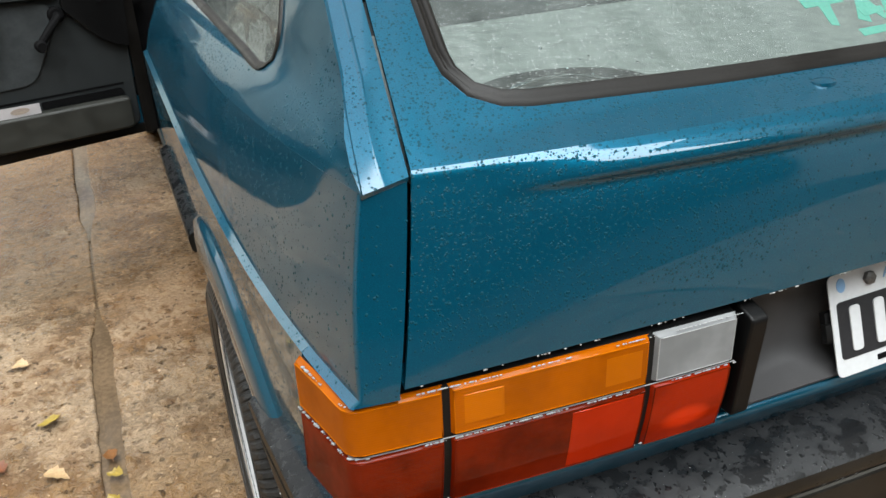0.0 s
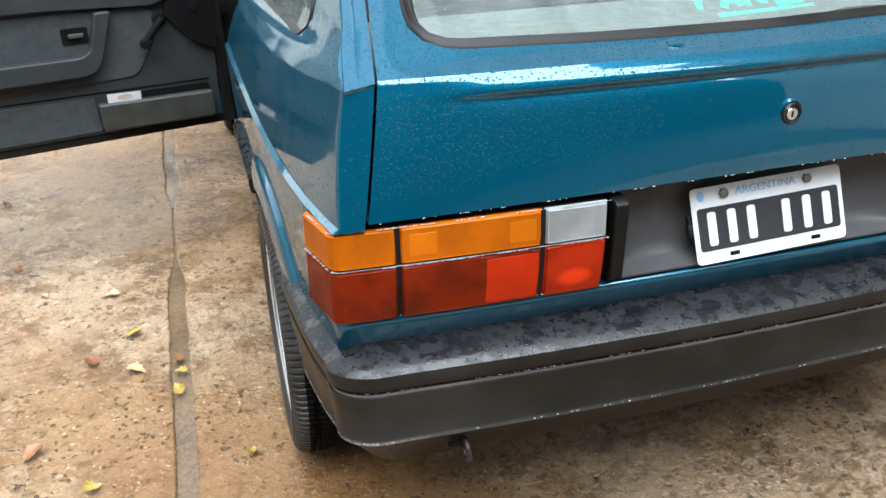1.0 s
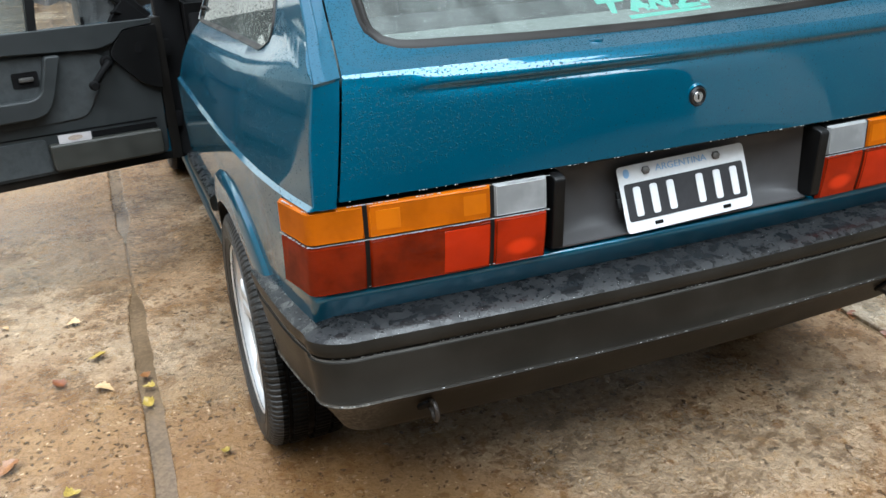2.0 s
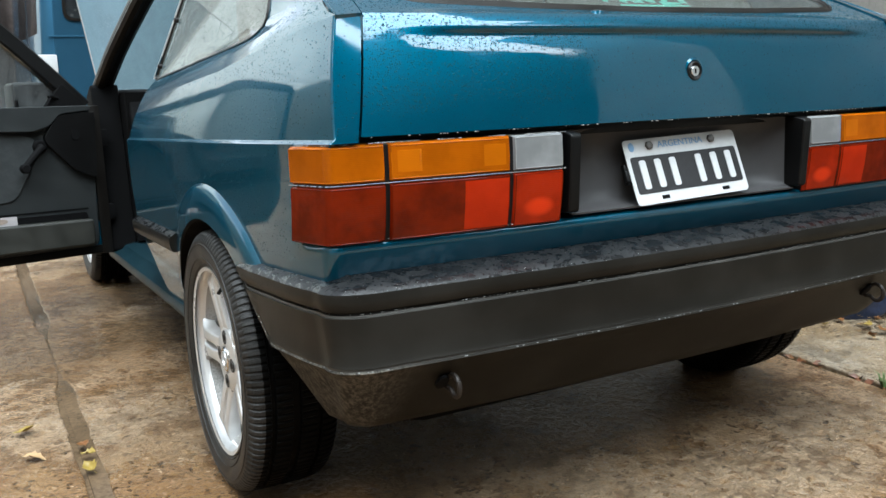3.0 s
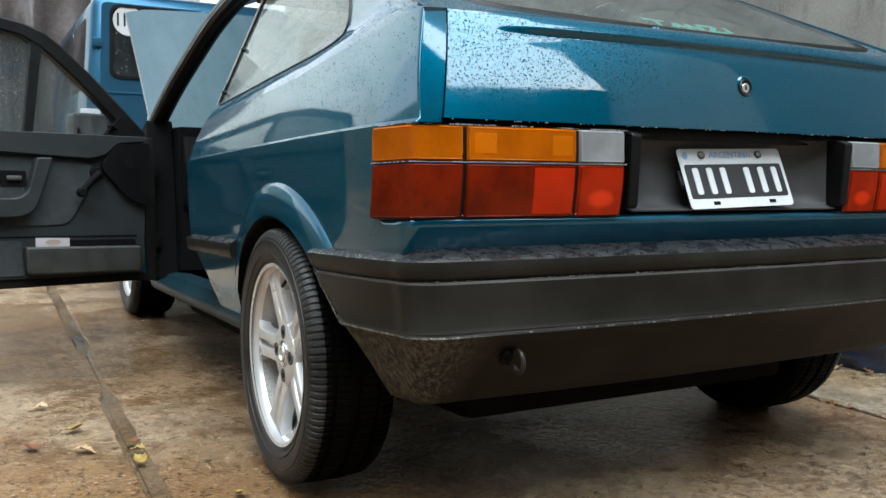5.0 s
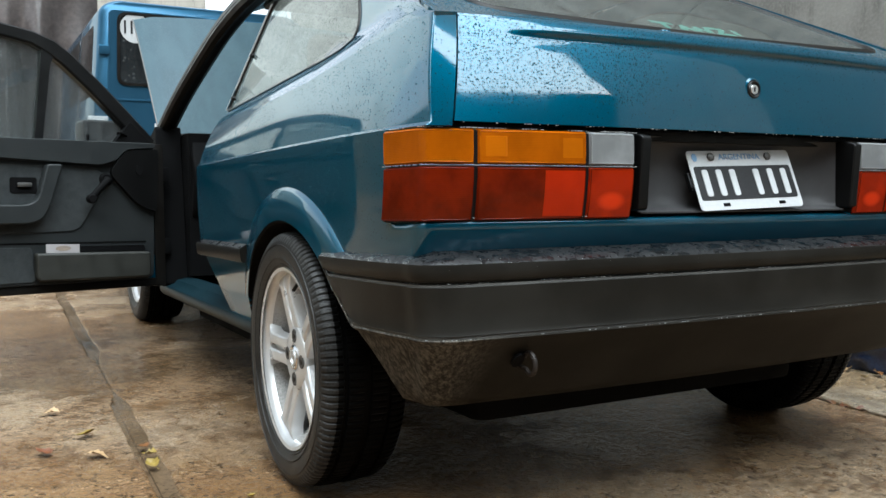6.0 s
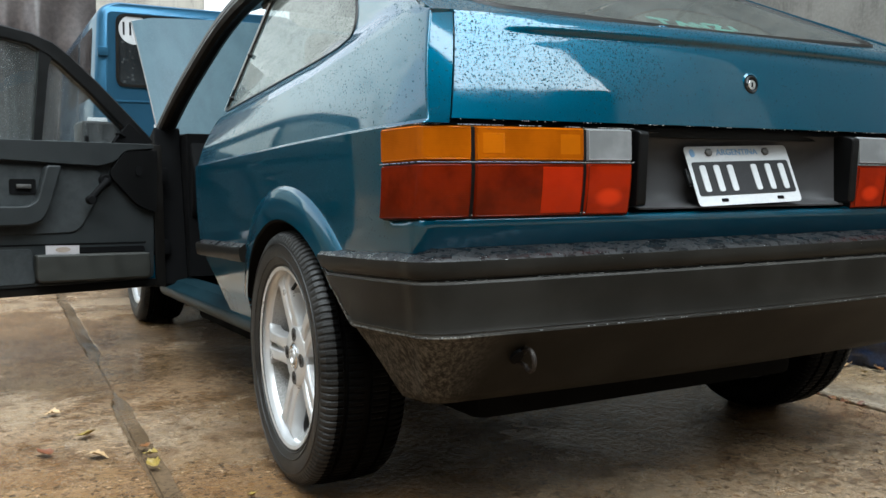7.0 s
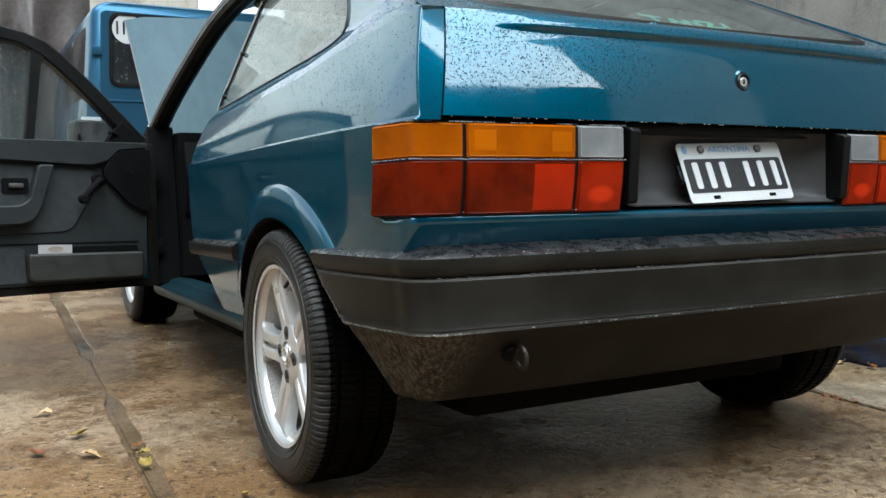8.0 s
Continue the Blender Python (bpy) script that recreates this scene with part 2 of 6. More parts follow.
GLASS = glass("wet_rear_glass", (0.60, 0.68, 0.65), 190, 0.16, (0.30, 0.34, 0.325), 1.62)
SIDEGLASS = glass("wet_side_glass", (0.66, 0.72, 0.69), 120, 0.30, (0.33, 0.37, 0.345), 1.8)
# darker tint than the vent pane: carries the dark that this pane reflects
DOORGLASS = glass("wet_door_glass", (0.50, 0.54, 0.54), 105, 0.07, (0.5, 0.52, 0.52))
VENTGLASS = glass("clear_wet_glass", (0.84, 0.87, 0.87), 105, 0.05, (0.5, 0.52, 0.52), 1.4)
VANGLASS = glass("dark_van_glass", (0.08, 0.09, 0.10), 25, 0.10, (0.2, 0.22, 0.23), 1.5)
SCREEN = glass("windscreen_glass", (0.78, 0.82, 0.82), 70, 0.06, (0.25, 0.28, 0.28), 1.18)


def concrete(name, light, dark, shine=0.5):
    """Wet rough concrete: worn aggregate, pits, silt stains and a film of water."""
    k = Mat(name, light, 0.5)
    warp = k.n("ShaderNodeTexNoise", Scale=40.0, Detail=2.0)
    k.link(k.co, warp.inputs["Vector"])
    cen = k.n("ShaderNodeVectorMath")
    cen.operation = "MULTIPLY_ADD"
    k.link(warp.outputs["Color"], cen.inputs[0])
    cen.inputs[1].default_value = (0.03, 0.03, 0.0)
    k.link(k.co, cen.inputs[2])
    k.co = cen.outputs[0]

    def stones(scale, stretch=None):
        v = k.cells(scale, "F1", 1.0, stretch)
        sep = k.n("ShaderNodeSeparateColor")
        k.link(v.outputs["Color"], sep.inputs[0])
        return v.outputs["Distance"], sep.outputs[0], sep.outputs[1]

    broad, mid, fine = k.noise(0.9, 5, 0.6), k.noise(5, 8, 0.72), k.noise(130, 6, 0.7)
    some = k.step(k.noise(2.2, 4, 0.6), 0.36, 0.62, 0.15, 1.0)
    silt = tuple(v * w for v, w in zip(dark, (1.15, 0.92, 0.60)))
    ochre = tuple(v * w for v, w in zip(light, (0.82, 0.66, 0.42)))
    c = k.mix(k.step(mid, 0.38, 0.54), dark, light)
    c = k.mix(k.step(k.noise(17, 6, 0.65), 0.50, 0.62, 0, 0.7), c, tuple(v * 1.3 for v in light))
    c = k.mix(k.step(k.noise(21, 6, 0.65, (1.0, 0.8, 1.0)), 0.54, 0.66, 0, 0.8), c, silt)
    c = k.mix(k.step(broad, 0.44, 0.60, 0, 0.8), c, k.mix(k.step(mid, 0.35, 0.62), silt, ochre))
    c = k.mix(k.step(fine, 0.46, 0.66, 0, 0.55), c, tuple(v * 0.7 for v in dark))
    d1, r1, q1 = stones(34)
    c = k.mix(k.math("MULTIPLY", k.step(r1, 0.60, 0.75, 0, 0.5), k.step(d1, 0.55, 0.2)), c, ochre)
    c = k.mix(k.math("MULTIPLY", k.step(q1, 0.66, 0.80, 0, 0.75), k.step(d1, 0.46, 0.2)), c, tuple(v * 0.8 for v in dark))
    d2, r2, q2 = stones(62)
    c = k.mix(k.math("MULTIPLY", k.step(r2, 0.72, 0.9, 0, 0.4), k.step(d2, 0.44, 0.28)), c, tuple(v * 1.45 for v in light))
    pit = k.math("MULTIPLY", k.math("MULTIPLY", k.step(q2, 0.66, 0.78), k.step(d2, 0.40, 0.24)), some)
    pit = k.math("MAXIMUM", pit, k.step(k.noise(26, 5, 0.6), 0.62, 0.68, 0, 0.95))
    c = k.mix(k.math("MULTIPLY", pit, 0.92), c, tuple(v * 0.32 for v in dark))
    d3, r3, _ = stones(120)
    c = k.mix(k.math("MULTIPLY", k.step(r3, 0.93, 0.97, 0, 0.7), k.step(d3, 0.42, 0.2)), c, tuple(min(0.85, v * 2.2) for v in light))
    film = k.step(k.noise(1.3, 5, 0.62), 0.40, 0.56)
    k.base(k.mix(k.math("MULTIPLY", film, 0.85), c, k.mix(0.62, c, tuple(v * 0.85 for v in silt))))
    k.rough(k.math("ADD", k.math("MULTIPLY", film, -0.25 * shine / 0.5), k.step(fine, 0.3, 0.7, 0.26, 0.38)))
    h = k.math("ADD", k.math("MULTIPLY", fine, 0.5), k.math("ADD", k.math("MULTIPLY", mid, 0.8), k.math("MULTIPLY", pit, -0.6)))
    h = k.math("SUBTRACT", h, k.math("MULTIPLY", d2, 0.40))
    dry = k.math("SUBTRACT", 1.0, k.math("MULTIPLY", film, 0.65))
    k.bump(k.math("MULTIPLY", h, dry), 1.0, 0.015)
    return k.m


CONCRETE = concrete("wet_concrete", (0.330, 0.236, 0.148), (0.116, 0.067, 0.030), 0.5)
CONCRETE2 = concrete("paler_concrete", (0.38, 0.315, 0.235), (0.16, 0.125, 0.085))
JOINT = speck("silty_joint", (0.12, 0.080, 0.046), 0.2, amount=0.3, scale=12, relief=0.4)


def stained_wall(name, light, dark):
    k = Mat(name, light, 0.85)
    broad, mid = k.noise(0.9, 6, 0.62), k.noise(3.0, 6, 0.65, (3, 3, 0.5))
    fine = k.noise(60, 5)
    c = k.mix(k.step(broad, 0.35, 0.65), light, dark)
    c = k.mix(k.step(mid, 0.5, 0.72, 0, 0.75), c, tuple(v * 0.55 for v in dark))
    k.base(k.mix(k.step(fine, 0.4, 0.7, 0, 0.3), c, tuple(v * 1.2 for v in light)))
    k.bump(fine, 0.4, 0.004)
    return k.m


WALLGREY = stained_wall("stained_render", (0.32, 0.31, 0.285), (0.17, 0.165, 0.15))
WALLOLIVE = stained_wall("olive_tan_render", (0.27, 0.22, 0.145), (0.13, 0.12, 0.075))
WALLTAN = stained_wall("tan_render", (0.46, 0.42, 0.36), (0.26, 0.235, 0.195))
WALLDARK = stained_wall("dark_brick_render", (0.045, 0.042, 0.038), (0.025, 0.023, 0.02))
WALLGREEN = stained_wall("pale_grey_render", (0.74, 0.75, 0.70), (0.56, 0.57, 0.53))
TARP = speck("grey_brown_plastic_sheet", (0.072, 0.059, 0.055), 0.35, amount=0.3, scale=3, relief=0.3)
BAGBLUE = speck("dark_blue_plastic", (0.016, 0.026, 0.058), 0.2, amount=0.4, scale=14, relief=0.3)
BAGBLACK = speck("black_plastic", (0.012, 0.012, 0.014), 0.22, amount=0.4, scale=14, relief=0.3)
LEAFY = speck("yellow_leaf", (0.26, 0.18, 0.03), 0.4, amount=0.35, scale=40, relief=0.3)
LEAFO = speck("orange_leaf", (0.17, 0.070, 0.020), 0.4, amount=0.35, scale=40, relief=0.3)
LEAFR = speck("red_brown_leaf", (0.13, 0.042, 0.014), 0.4, amount=0.35, scale=40, relief=0.3)
LEAFT = speck("tan_leaf", (0.40, 0.26, 0.13), 0.4, amount=0.3, scale=40, relief=0.3)
GREEN = speck("green_weed", (0.07, 0.12, 0.03), 0.6, amount=0.4, scale=60, relief=0.2)
RAIN = Mat("rain_water", (0.9, 0.95, 0.96), 0.0, 0.0, Transmission_Weight=1.0, IOR=1.33).m
RAINTEAL = Mat("rain_water_on_teal", (0.004, 0.040, 0.060), 0.03, 0.0, IOR=1.33, Specular_IOR_Level=0.13).m
# opaque pale grey: the glint of clear water put into the colour
WATER = speck("pale_glint_water", (0.28, 0.285, 0.285), 0.08, amount=0.1, scale=60, relief=0.0)


def wet_film():
    """A thin, dark, mirror-smooth film of rain water that thins out at its rim."""
    k = Mat("puddle_water", (0.050, 0.036, 0.020), 0.12, 0.0, IOR=1.4)
    sep = k.n("ShaderNodeSeparateXYZ")
    k.link(k.co, sep.inputs[0])
    reach = k.math("ADD", k.math("POWER", k.math("ABSOLUTE", sep.outputs[0], 0.0), 2.0), k.math("POWER", k.math("ABSOLUTE", sep.outputs[1], 0.0), 2.0))
    edge = k.math("ADD", k.math("SUBTRACT", 1.0, reach), k.math("MULTIPLY", k.math("SUBTRACT", k.noise(2.6, 8, 0.7), 0.5), 3.4))
    k.link(k.math("MULTIPLY", k.step(edge, 0.15, 1.1), k.step(k.noise(50, 6, 0.7), 0.62, 0.44, 0.05, 0.5)), k.p.inputs["Alpha"])
    k.bump(k.noise(40, 4), 0.25, 0.004)
    return k.m


PUDDLE = wet_film()


# ---- building helpers ----
def mesh_bm(verts, faces):
    bm = bmesh.new()
    vs = [bm.verts.new(v) for v in verts]
    for f in faces:
        f = [vs[i] for i in dict.fromkeys(f)]
        if len(f) > 2:
            try:
                bm.faces.new(f)
            except ValueError:
                pass
    return bm


def part(name, bm, material, parent=None, label="", sharp=35, thick=0.0, bevel=0.0, m=None):
    bmesh.ops.remove_doubles(bm, verts=bm.verts, dist=1e-5)
    bmesh.ops.recalc_face_normals(bm, faces=bm.faces)
    me = bpy.data.meshes.new(name)
    bm.edges.index_update()
    rim = [e.index for e in bm.edges if e.is_boundary]
    bm.to_mesh(me)
    bm.free()
    me.materials.append(material)
    for p in me.polygons:
        p.use_smooth = True
    me.set_sharp_from_angle(angle=radians(sharp))
    if thick:
        for i in rim:
            me.edges[i].use_edge_sharp = True
    ob = new(name, me)
    if parent is not None:
        ob.parent = parent
    if m is not None:
        ob.matrix_basis = m
    if label:
        ob["label"] = label
    if thick:
        mod = ob.modifiers.new("thickness", "SOLIDIFY")
        mod.thickness, mod.offset = abs(thick), (-1 if thick > 0 else 1)
    if bevel:
        mod = ob.modifiers.new("edges", "BEVEL")
        mod.width, mod.segments, mod.limit_method, mod.angle_limit = bevel, 3, "ANGLE", radians(28)
        mod.harden_normals = False
    return ob


def thing(name, label, category, group="", kind="", m=None):
    ob = new(name)
    ob.empty_display_size = 0.1
    if m is not None:
        ob.matrix_basis = m
    return tagged(ob, label, category, group, kind)


def sheet(rows, keep=None, closed=False):
    """Quads between rows of points."""
    n = len(rows[0])
    verts = [p for r in rows for p in r]
    faces = []
    for i in range(len(rows) - 1):
        for j in range(n - (0 if closed else 1)):
            k = (j + 1) % n
            if keep is None or keep(i, j):
                faces.append((i * n + j, i * n + k, (i + 1) * n + k, (i + 1) * n + j))
    return mesh_bm(verts, faces)


def join_bm(a, b):
    me = bpy.data.meshes.new("tmp")
    b.to_mesh(me)
    b.free()
    a.from_mesh(me)
    bpy.data.meshes.remove(me)
    return a


def box(x0, x1, y0, y1, z0, z1, bev=0.004, seg=2):
    bm = bmesh.new()
    bmesh.ops.create_cube(bm, size=1, matrix=Matrix.Translation(((x0 + x1) / 2, (y0 + y1) / 2, (z0 + z1) / 2)) @ Matrix.Diagonal((abs(x1 - x0), abs(y1 - y0), abs(z1 - z0), 1)))
    if bev:
        bmesh.ops.bevel(bm, geom=bm.edges[:], offset=bev, segments=seg, affect="EDGES", profile=0.6)
    return bm


def lathe(profile, n=48, axis="x", start=0.0):
    """Turn (radius, height) pairs round an axis; closed ring."""
    rows = []
    for r, h in profile:
        row = []
        for i in range(n):
            a = start + 2 * math.pi * i / n
            c, s = r * math.cos(a), r * math.sin(a)
            row.append({"x": (h, c, s), "y": (c, h, s), "z": (c, s, h)}[axis])
        rows.append(row)
    return sheet(rows, closed=True)


def capped(profile, n=32, axis="y"):
    return lathe([(0.0001, profile[0][1])] + list(profile) + [(0.0001, profile[-1][1])], n, axis)


def tube(points, r, n=8, closed=False, taper=None):
    pts = [Vector(p) for p in points]
    rows = []
    for i, p in enumerate(pts):
        a = pts[i - 1] if i or closed else p
        b = pts[(i + 1) % len(pts)] if i + 1 < len(pts) or closed else p
        d = (b - a).normalized()
        side = d.cross(Vector((0, 0, 1)) if abs(d.z) < 0.9 else Vector((1, 0, 0))).normalized()
        up = side.cross(d)
        rr = r if taper is None else r * (1 + (taper - 1) * i / (len(pts) - 1))
        rows.append([tuple(p + rr * (math.cos(2 * math.pi * k / n) * side + math.sin(2 * math.pi * k / n) * up)) for k in range(n)])
    if closed:
        rows.append(rows[0])
    bm = sheet(rows, closed=True)
    if not closed:
        for ring in (rows[0], rows[-1]):
            vs = [bm.verts.new(v) for v in ring]
            bm.faces.new(vs)
    return bm


def lerp(a, b, t):
    return a + (b - a) * t


def curve(points):
    """A piecewise linear function through (x, y) pairs."""
    xs, ys = [p[0] for p in points], [p[1] for p in points]
    return lambda v: float(np.interp(v, xs, ys))


def prism(outline, plane, d0, d1):
    """A closed outline (u, v) pushed from depth d0 to d1. plane: function (u, v, d) to a point."""
    n = len(outline)
    verts = [plane(u, v, d0) for u, v in outline] + [plane(u, v, d1) for u, v in outline]
    faces = [tuple(range(n)), tuple(range(2 * n - 1, n - 1, -1))] + [(i, (i + 1) % n, n + (i + 1) % n, n + i) for i in range(n)]
    return mesh_bm(verts, faces)


def rounded(points, r, n=6):
    """The closed outline with its corners rounded; r is a number or one per corner."""
    out = []
    k = len(points)
    for i in range(k):
        p, a, b = Vector(points[i]), Vector(points[i - 1]), Vector(points[(i + 1) % k])
        rr = r[i] if isinstance(r, (list, tuple)) else r
        u, v = (a - p), (b - p)
        rr = min(rr, u.length * 0.49, v.length * 0.49)
        u, v = u.normalized() * rr, v.normalized() * rr
        if rr < 1e-6:
            out.append(tuple(p))
            continue
        for j in range(n + 1):
            t = j / n
            out.append(tuple((1 - t) ** 2 * (p + u) + 2 * t * (1 - t) * p + t * t * (p + v)))
    return out


def resample(outline, n):
    pts = [Vector(p) for p in outline]
    seg = [(pts[(i + 1) % len(pts)] - pts[i]).length for i in range(len(pts))]
    total, out, i, acc = sum(seg), [], 0, 0.0
    for k in range(n):
        d = total * k / n
        while acc + seg[i] < d:
            acc += seg[i]
            i += 1
        out.append(tuple(pts[i].lerp(pts[(i + 1) % len(pts)], (d - acc) / max(seg[i], 1e-9))))
    return out


def snap_corners(ring, corners):
    """Moves the nearest point of the ring onto each corner."""
    for c in corners:
        k = min(range(len(ring)), key=lambda i: (ring[i][0] - c[0]) ** 2 + (ring[i][1] - c[1]) ** 2)
        ring[k] = tuple(c)
    return ring


def cast_out(centre, p, outline):
    """Where the ray from centre through p leaves the closed outline."""
    c, d = Vector(centre), Vector(p) - Vector(centre)
    best = None
    for i in range(len(outline)):
        a, b = Vector(outline[i]), Vector(outline[(i + 1) % len(outline)])
        e = b - a
        det = d.x * -e.y + d.y * e.x
        if abs(det) < 1e-12:
            continue
        w = a - c
        s = (w.x * -e.y + w.y * e.x) / det
        t = (d.x * w.y - d.y * w.x) / det
        if s > 0 and -1e-6 <= t <= 1 + 1e-6 and (best is None or s < best):
            best = s
    return tuple(c + d * (best or 1.0))


# ---- the hatchback: the car's own frame, nose a little low ----
CAR = Matrix.Translation((0, 0.2, 0.6)) @ pose(0, 0, 0, -3.4) @ Matrix.Translation((0, -0.2, -0.6))
car = thing("hatchback_car", "wet teal metallic two-door hatchback, door and bonnet open, on concrete", "car", m=CAR)
INTO = CAR.inverted()


def mirrored(bm):
    for v in bm.verts:
        v.co.x = -v.co.x
    return bm


def z_shoulder(y):
    return curve([(0.145, 0.994), (0.70, 0.942), (1.57, 0.905), (2.45, 0.93)])(y)


def x_shoulder(y):
    return 0.711 + 0.052 * (1 - math.exp(-(max(y, 0.145) - 0.145) / 0.35))


def x_crease(y):
    return 0.808 - 0.056 * math.exp(-(max(y, 0.12) - 0.125) / 0.28)


def x_side(y, z):
    """Half width of the body side."""
    if z <= 0.797:
        return x_crease(y) - 0.024 * max(0.0, (0.797 - z) / 0.437) ** 1.6 - 0.18 * max(0.0, 0.432 - z)
    zs = z_shoulder(y)
    if z <= 0.803:
        return x_crease(y) - 0.009 * (z - 0.797) / 0.006
    t = (z - 0.803) / (zs - 0.803)
    return lerp(x_crease(y) - 0.009, x_shoulder(y), t) + 0.004 * math.sin(math.pi * min(1, t))


door_edge = curve([(0.33, 1.33), (0.36, 1.34), (0.446, 1.41), (0.50, 1.52), (0.56, 1.60), (0.67, 1.605), (0.82, 1.59), (0.905, 1.57)])
fold_y = curve([(0.50, 0.19), (0.578, 0.158), (0.64, 0.13), (0.80, 0.113), (0.86, 0.125), (0.994, 0.153)])


def bowed(low, slope, bend, upper):
    """A panel's profile: bowed up to 0.978, then through the given points over the lip."""
    pts = [(0.805 + 0.01 * i, low + slope * 0.01 * i + bend * (0.01 * i) ** 2) for i in range(18)]
    return curve(pts + upper)


tail_centre = bowed(0.1010, 0.02, 0.495, [(0.986, 0.1215), (0.993, 0.1245), (0.999, 0.1305)])
tail_corner = bowed(0.1110, 0.16, 0.643, [(0.986, 0.1612), (0.993, 0.1635), (0.999, 0.1675)])
tail_groove = curve([(0.943, 0.0), (0.953, 0.0012), (0.961, 0.0028), (0.966, 0.0008), (0.971, -0.005), (0.975, -0.0070), (0.980, -0.0072), (0.986, -0.0058), (0.993, -0.003), (0.999, 0.0)])
ARCH = (0.725, 0.285)
R_OUT, R_IN = 0.425, 0.345


def quarter_panel(side):
    """The rear wing: side skin with its crease, cut round for the wheel."""
    low = [0.345 + (0.64 - 0.345) * i / 22 for i in range(23)]
    mid = [0.64 + (0.797 - 0.64) * i / 10 for i in range(1, 11)] + [0.803]
    up = [i / 12 for i in range(1, 13)]
    cols = [i / 70 for i in range(71)]

    def row(v, kind):
        out = []
        for c in cols:
            zz = v if kind == "z" else None
            if kind == "z":
                y = lerp(0.226, door_edge(v), c)
            else:
                zz = lerp(0.803, 0.93, v)
                y = lerp(0.226, door_edge(zz), c)
                zz = lerp(0.803, z_shoulder(y), v)
            dy, dz = y - ARCH[0], zz - ARCH[1]
            r = math.hypot(dy, dz)
            if zz < 0.76 and r < R_OUT - 0.03 and abs(r - (R_OUT - 0.03)) < 0.02:
                k = (R_OUT - 0.03) / r
                y, zz = ARCH[0] + dy * k, ARCH[1] + dz * k
            out.append((-x_side(y, zz), y, zz))
        return out

    rows = [row(z, "z") for z in low + mid] + [row(v, "s") for v in up]

    def keep(i, j):
        pts = (rows[i][j], rows[i][j + 1], rows[i + 1][j], rows[i + 1][j + 1])
        behind = all(p[1] < 0.44 and p[2] < 0.36 + 0.62 * max(0.0, p[1] - 0.16) for p in pts)
        return not behind and all(math.hypot(p[1] - ARCH[0], p[2] - ARCH[1]) >= R_OUT - 0.0305 for p in pts)

    bm = sheet(rows, keep)
    # the corner above the lamp, its fold rounded over towards the tailgate
    rr = []
    for i in range(14):
        v = (i - 1) / 12
        zf = 0.7965 if i == 0 else lerp(0.803, 0.994, v)
        height = lambda y: zf if i == 0 else lerp(0.803, z_shoulder(y), v)
        skin = lambda y: Vector((-x_side(y, min(height(y), 0.797) if i == 0 else height(y)), y, height(y)))
        fy, v = fold_y(zf), max(v, 0.0)
        fold = skin(fy)
        rim = Vector((-lerp(0.703, 0.664, v), tail_corner(max(zf, 0.805)) - 0.003, lerp(0.803, 0.998, v) if i else zf))
        ahead = skin(fy + 0.005)
        back = fold.lerp(rim, 0.005 / (rim - fold).length)
        bend = [(1 - t) ** 2 * back + 2 * t * (1 - t) * fold + t * t * ahead for t in (0, 0.17, 0.33, 0.5, 0.67, 0.83, 1)]
        rr.append([tuple(p) for p in [rim] + bend + [skin(lerp(fy + 0.005, 0.226, j / 7)) for j in range(1, 8)]])
    join_bm(bm, sheet(rr))
    if side > 0:
        mirrored(bm)
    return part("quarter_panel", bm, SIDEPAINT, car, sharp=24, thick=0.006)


quarter_panel(-1), quarter_panel(1)


def arch_lip(side):
    """The flared lip round the rear wheel."""
    prof = [(0.000, 0.000), (-0.004, 0.006), (-0.009, 0.0105), (-0.042, 0.0160), (-0.075, 0.0172), (-0.080, 0.012), (-0.080, -0.05)]
    rows = []
    for i in range(57):
        a = radians(lerp(9, 143, i / 56))
        row = []
        for dr, dx in prof:
            fade = min(1.0, max(0.0, (math.degrees(a) - 20) / 45))
            r = R_OUT + dr * lerp(0.36, 1.0, fade)
            y, z = ARCH[0] + r * math.cos(a), ARCH[1] + r * math.sin(a)
            row.append((-(x_side(y, min(z, 0.79)) + dx * (fade if dx > 0 else 1)), y, z))
        rows.append(row)
    bm = sheet([r[:5] for r in rows])
    inner = sheet([[r[4], r[5], (r[5][0] + 0.004, r[5][1], r[5][2]), (r[5][0] + 0.09, r[5][1], r[5][2])] for r in rows])
    if side > 0:
        mirrored(bm), mirrored(inner)
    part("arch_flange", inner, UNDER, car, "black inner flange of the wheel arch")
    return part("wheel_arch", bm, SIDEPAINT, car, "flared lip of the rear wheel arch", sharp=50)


arch_lip(-1), arch_lip(1)


def arch_liner(side):
    rows = []
    for i in range(29):
        a = radians(lerp(0, 150, i / 28))
        rows.append([(-(0.775 - 0.27 * j), ARCH[0] + (R_IN + 0.005) * math.cos(a), ARCH[1] + (R_IN + 0.005) * math.sin(a)) for j in range(2)])
    bm = sheet(rows)
    if side > 0:
        mirrored(bm)
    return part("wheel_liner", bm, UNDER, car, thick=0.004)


arch_liner(-1), arch_liner(1)


# the greenhouse side with its quarter window
def x_green(y, z):
    zs = z_shoulder(y)
    zw = zs + 0.062
    top = lambda v: 0.708 - 0.36 * (v - 0.99)
    if z >= zw:
        return top(z)
    t = max(0.0, (z - zs) / (zw - zs))
    return lerp(x_shoulder(y), top(zw), t) + 0.004 * math.sin(math.pi * t)


